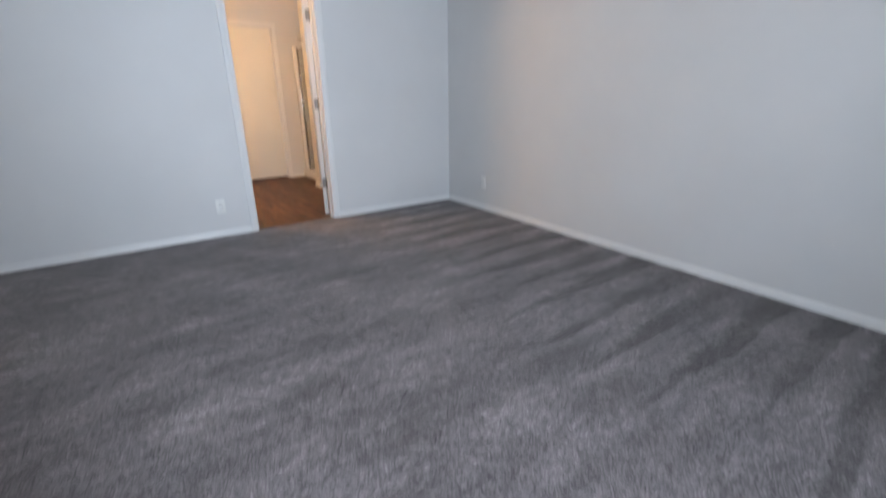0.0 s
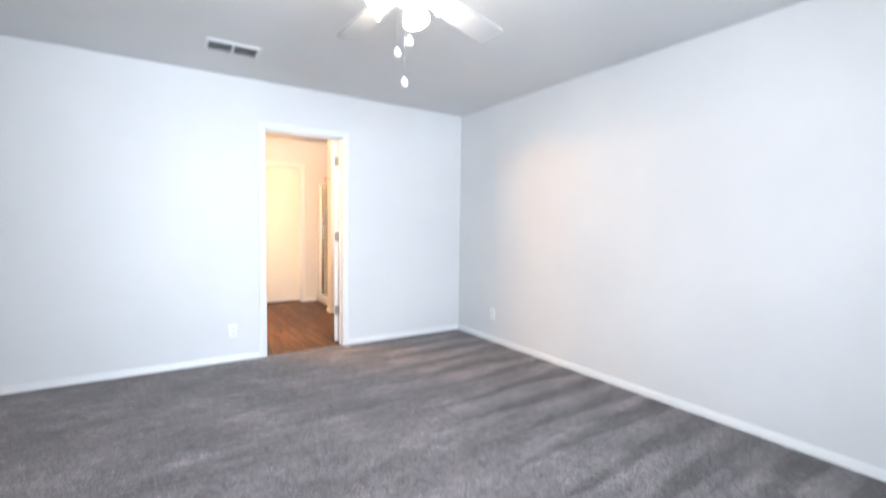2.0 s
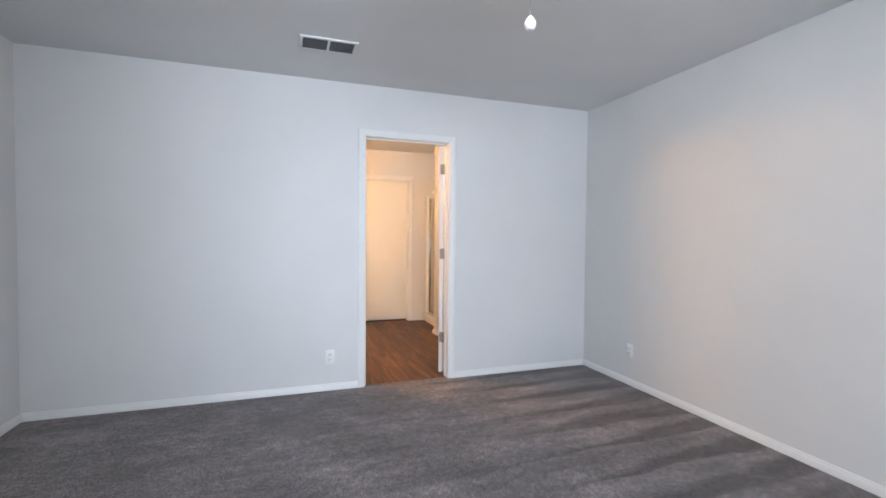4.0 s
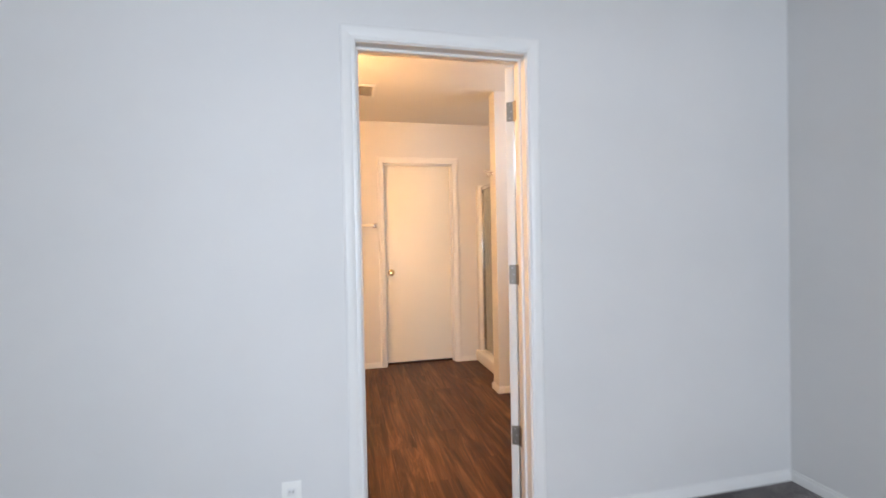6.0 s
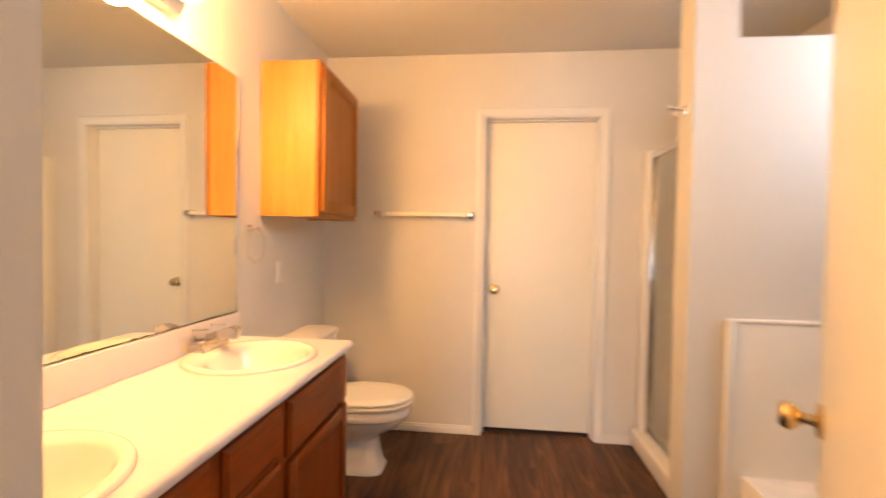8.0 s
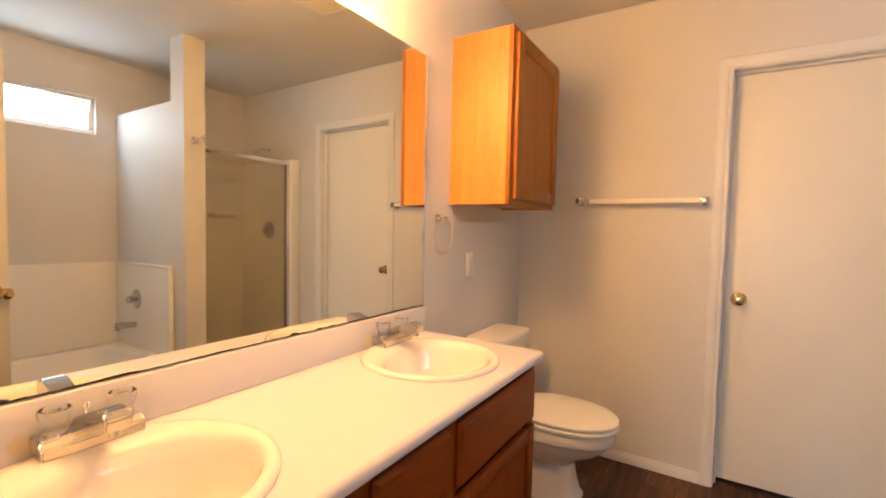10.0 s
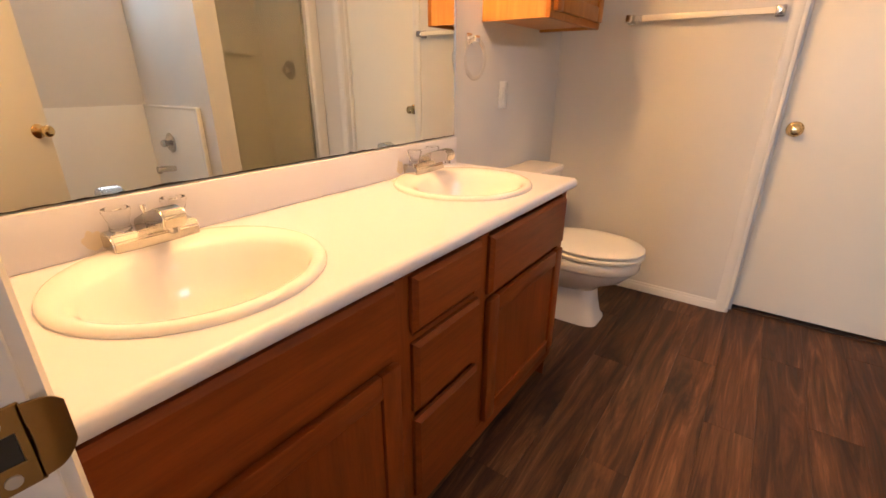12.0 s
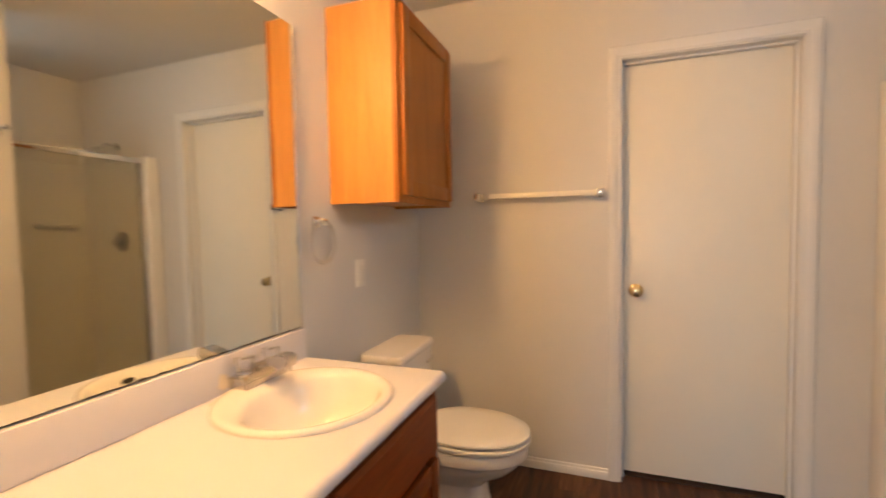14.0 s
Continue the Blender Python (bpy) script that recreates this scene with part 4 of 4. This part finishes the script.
hk = thing("robe_hook", Matrix.Translation((PX, 1.665, 1.79)), "double chrome robe hook on the partition end", "hook")
part("rosette", box(B(), -0.010, 0, -0.022, 0.022, -0.022, 0.022, 0.004), CHROME, hk)
for s in (-1, 1):
    b = tube(B(), (-0.006, 0, s * 0.006), (-0.034, s * 0.018, s * 0.014), 0.0075, 14)
    tube(b, (-0.034, s * 0.018, s * 0.014), (-0.052, s * 0.028, s * 0.020), 0.0065, 14, 0.010)
    bmesh.ops.create_uvsphere(b, u_segments=14, v_segments=8, radius=0.0125, matrix=Matrix.Translation((-0.054, s * 0.029, s * 0.0205)))
    part("prong", b, CHROME, hk)

# ---- bathtub ----
TX0, TZ = 1.347, 0.365
tub = thing("bathtub", Matrix.Translation((TX0, WT, 0)), "white acrylic alcove bathtub with a chrome faucet", "bathtub")
tw, tl = BR - TX0 - 0.002, PY0 - WT - 0.004
b = B()


def rr2(x0, x1, y0, y1, r, n=7):
    pts = []
    for cx, cy, a0 in ((x1 - r, y1 - r, 0), (x0 + r, y1 - r, 90), (x0 + r, y0 + r, 180), (x1 - r, y0 + r, 270)):
        pts += [(cx + r * math.cos(radians(a0 + 90 * k / n)), cy + r * math.sin(radians(a0 + 90 * k / n))) for k in range(n + 1)]
    return pts


loft(b, [(rr2(0, tw, 0.002, tl, 0.004), 0.0), (rr2(0, tw, 0.002, tl, 0.004), TZ - 0.012), (rr2(0.006, tw - 0.006, 0.008, tl - 0.006, 0.01), TZ), (rr2(0.075, tw - 0.06, 0.09, tl - 0.09, 0.12), TZ),
         (rr2(0.090, tw - 0.075, 0.105, tl - 0.105, 0.12), TZ - 0.014), (rr2(0.13, tw - 0.11, 0.16, tl - 0.14, 0.13), 0.18), (rr2(0.17, tw - 0.15, 0.22, tl - 0.18, 0.13), 0.09), (rr2(0.25, tw - 0.23, 0.34, tl - 0.28, 0.1), 0.075)])
part("tub_shell", b, ACRYLIC, tub)
part("overflow_plate", lathe(B(), [(0, 0), (0.034, 0), (0.034, 0.004), (0.028, 0.009), (0, 0.011)], Matrix.Translation((0.33, tl - 0.116, 0.295)) @ Matrix.Rotation(radians(78), 4, "X"), 24), CHROME, tub)

sur = thing("tub_surround", Matrix.Translation((TX0, WT, TZ)), "white acrylic wall surround above the bathtub", "tub surround")
sz = 0.972 - TZ
part("end_panel", box(B(), -0.070, tw, tl - 0.016, tl + 0.001, 0.002 - TZ, sz, 0.006, 3), ACRYLIC, sur)
part("end_flange", box(B(), -0.074, -0.046, tl - 0.030, tl - 0.010, 0.0 - TZ, sz + 0.002, 0.008, 3), ACRYLIC, sur)
part("back_panel", box(B(), tw - 0.016, tw + 0.001, 0.018, tl - 0.016, 0.002, sz, 0.004, 2), ACRYLIC, sur)
part("end_panel", box(B(), -0.035, tw, 0.002, 0.018, 0.002 - TZ, sz, 0.006, 3), ACRYLIC, sur)
part("top_trim", box(B(), -0.03, tw - 0.016, tl - 0.022, tl - 0.004, sz - 0.016, sz + 0.001, 0.006, 3), ACRYLIC, sur)

tf = thing("tub_faucet", Matrix.Translation((1.745, PY0 - 0.021, 0.718)), "chrome tub valve and spout on the surround", "faucet")
turn = Matrix.Rotation(radians(90), 4, "X")
part("valve_plate", lathe(B(), [(0, 0), (0.070, 0), (0.070, 0.003), (0.060, 0.010), (0.025, 0.014), (0, 0.014)], turn, 36), POST_CHROME, tf)
part("valve_handle", lathe(B(), [(0.018, 0.012), (0.018, 0.03), (0.026, 0.04), (0.028, 0.055), (0.020, 0.064), (0, 0.066)], turn, 20), POST_CHROME, tf)
b = tube(B(), (0.02, 0, -0.185), (0.02, -0.12, -0.178), 0.021, 20, 0.024)
part("spout", tube(b, (0.02, -0.105, -0.182), (0.02, -0.112, -0.208), 0.017, 16), POST_CHROME, tf)

# ---- shower ----
SH0, SHX = PY1 + 0.001, 1.33
sh = thing("shower_stall", Matrix.Translation((SHX, SH0, 0)), "white acrylic shower stall behind a framed glass door", "shower")
sl = YF - SH0 - 0.002
part("curb", box(B(), -0.072, 0.055, 0.0, sl, 0, 0.115, 0.018, 4), ACRYLIC, sh)
part("tray", box(B(), 0.05, BR - SHX - 0.002, 0.0, sl, 0, 0.05, 0.004), ACRYLIC, sh)
part("side_wall", box(B(), -0.03, BR - SHX - 0.002, sl - 0.016, sl, 0.05, 1.80, 0.004), ACRYLIC, sh)
part("side_wall", box(B(), -0.03, BR - SHX - 0.002, 0.0, 0.016, 0.05, 1.80, 0.004), ACRYLIC, sh)
part("rear_wall", box(B(), BR - SHX - 0.018, BR - SHX - 0.002, 0.016, sl - 0.016, 0.05, 1.80, 0.004), ACRYLIC, sh)
part("corner_shelf", box(B(), BR - SHX - 0.13, BR - SHX - 0.018, sl - 0.36, sl - 0.14, 1.335, 1.36, 0.01, 3), ACRYLIC, sh)
part("front_post", box(B(), -0.045, 0.02, sl - 0.085, sl - 0.001, 0.11, 1.805, 0.008, 3), ACRYLIC, sh, "white acrylic front flange")
part("front_post", box(B(), -0.02, 0.02, 0.0, 0.03, 0.11, 1.805, 0.006, 3), ACRYLIC, sh)
sd = thing("shower_door", Matrix.Translation((SHX, SH0, 0.115)), "chrome-framed obscure glass shower door", "shower door")
y0, y1, zt = 0.032, sl - 0.087, 1.675
for nm, args in (("head_rail", (-0.016, 0.016, y0, y1, zt - 0.036, zt)), ("sill_rail", (-0.016, 0.016, y0, y1, 0.001, 0.028)), ("side_rail", (-0.014, 0.014, y0, y0 + 0.024, 0.028, zt - 0.028)), ("side_rail", (-0.019, 0.016, y1 - 0.030, y1, 0.028, zt - 0.036))):
    part(nm, box(B(), *args, 0.003), RAIL_CHROME, sd)
part("glass_panel", box(B(), -0.003, 0.003, y0 + 0.022, y1 - 0.022, 0.026, zt - 0.026), OBSCURE, sd).visible_shadow = False
sf = thing("shower_sprayer", Matrix.Translation((1.70, YF, 1.92)), "chrome shower head and round valve on the wall", "shower sprayer")
part("arm", tube(tube(B(), (0, -0.001, 0), (0, -0.08, 0.01), 0.009, 14), (0, -0.08, 0.01), (0, -0.14, -0.035), 0.009, 14), CHROME, sf)
part("rose", tube(B(), (0, -0.135, -0.03), (0, -0.175, -0.065), 0.014, 24, 0.034), CHROME, sf)
part("flange", lathe(B(), [(0, 0), (0.028, 0), (0.026, 0.006), (0.010, 0.010), (0, 0.010)], Matrix.Rotation(radians(90), 4, "X"), 24), CHROME, sf)
sv = thing("shower_valve", Matrix.Translation((1.68, YF - 0.0185, 1.215)), "round chrome shower valve inside the stall", "valve")
part("valve_plate", lathe(B(), [(0, 0), (0.075, 0), (0.075, 0.004), (0.062, 0.011), (0.025, 0.015), (0, 0.015)], turn, 36), STEEL, sv)
part("valve_handle", lathe(B(), [(0.018, 0.012), (0.018, 0.03), (0.026, 0.04), (0.028, 0.055), (0, 0.062)], turn, 20), STEEL, sv)

# ---- floor planks ----
PW, PL = 0.152, 1.22
plank_meshes = {}


def plank_mesh(w, l):
    key = (round(w, 3), round(l, 3))
    if key not in plank_meshes:
        b = B()
        e = 0.0005
        low = [b.verts.new((x, y, -0.006)) for x, y in ((0.0002, 0.0002), (w - 0.0002, 0.0002), (w - 0.0002, l - 0.0002), (0.0002, l - 0.0002))]
        mid = [b.verts.new((v.co.x, v.co.y, -0.0006)) for v in low]
        top = [b.verts.new((x, y, 0)) for x, y in ((e, e), (w - e, e), (w - e, l - e), (e, l - e))]
        b.faces.new(top)
        for p, q in ((low, mid), (mid, top)):
            for k in range(4):
                b.faces.new((p[k], p[(k + 1) % 4], q[(k + 1) % 4], q[k]))
        plank_meshes[key] = finish(b, PLANK, "plank", smooth=False)
    return plank_meshes[key]


rng = random.Random(11)
x = BL
col = 0
while x < 1.40:
    y = 0.03 - (0.0, 0.41, 0.81, 0.22, 0.63)[col % 5]
    w = min(PW, 1.40 - x)
    while y < YF + 0.118:
        y0, y1 = max(y, 0.0305), min(y + PL, YF + 0.118)
        if y1 - y0 > 0.01:
            ob = new("plank", plank_mesh(w, y1 - y0))
            ob.location = (x, y0, 0)
            ob.parent = bath_floor
        y += PL
    x += PW
    col += 1
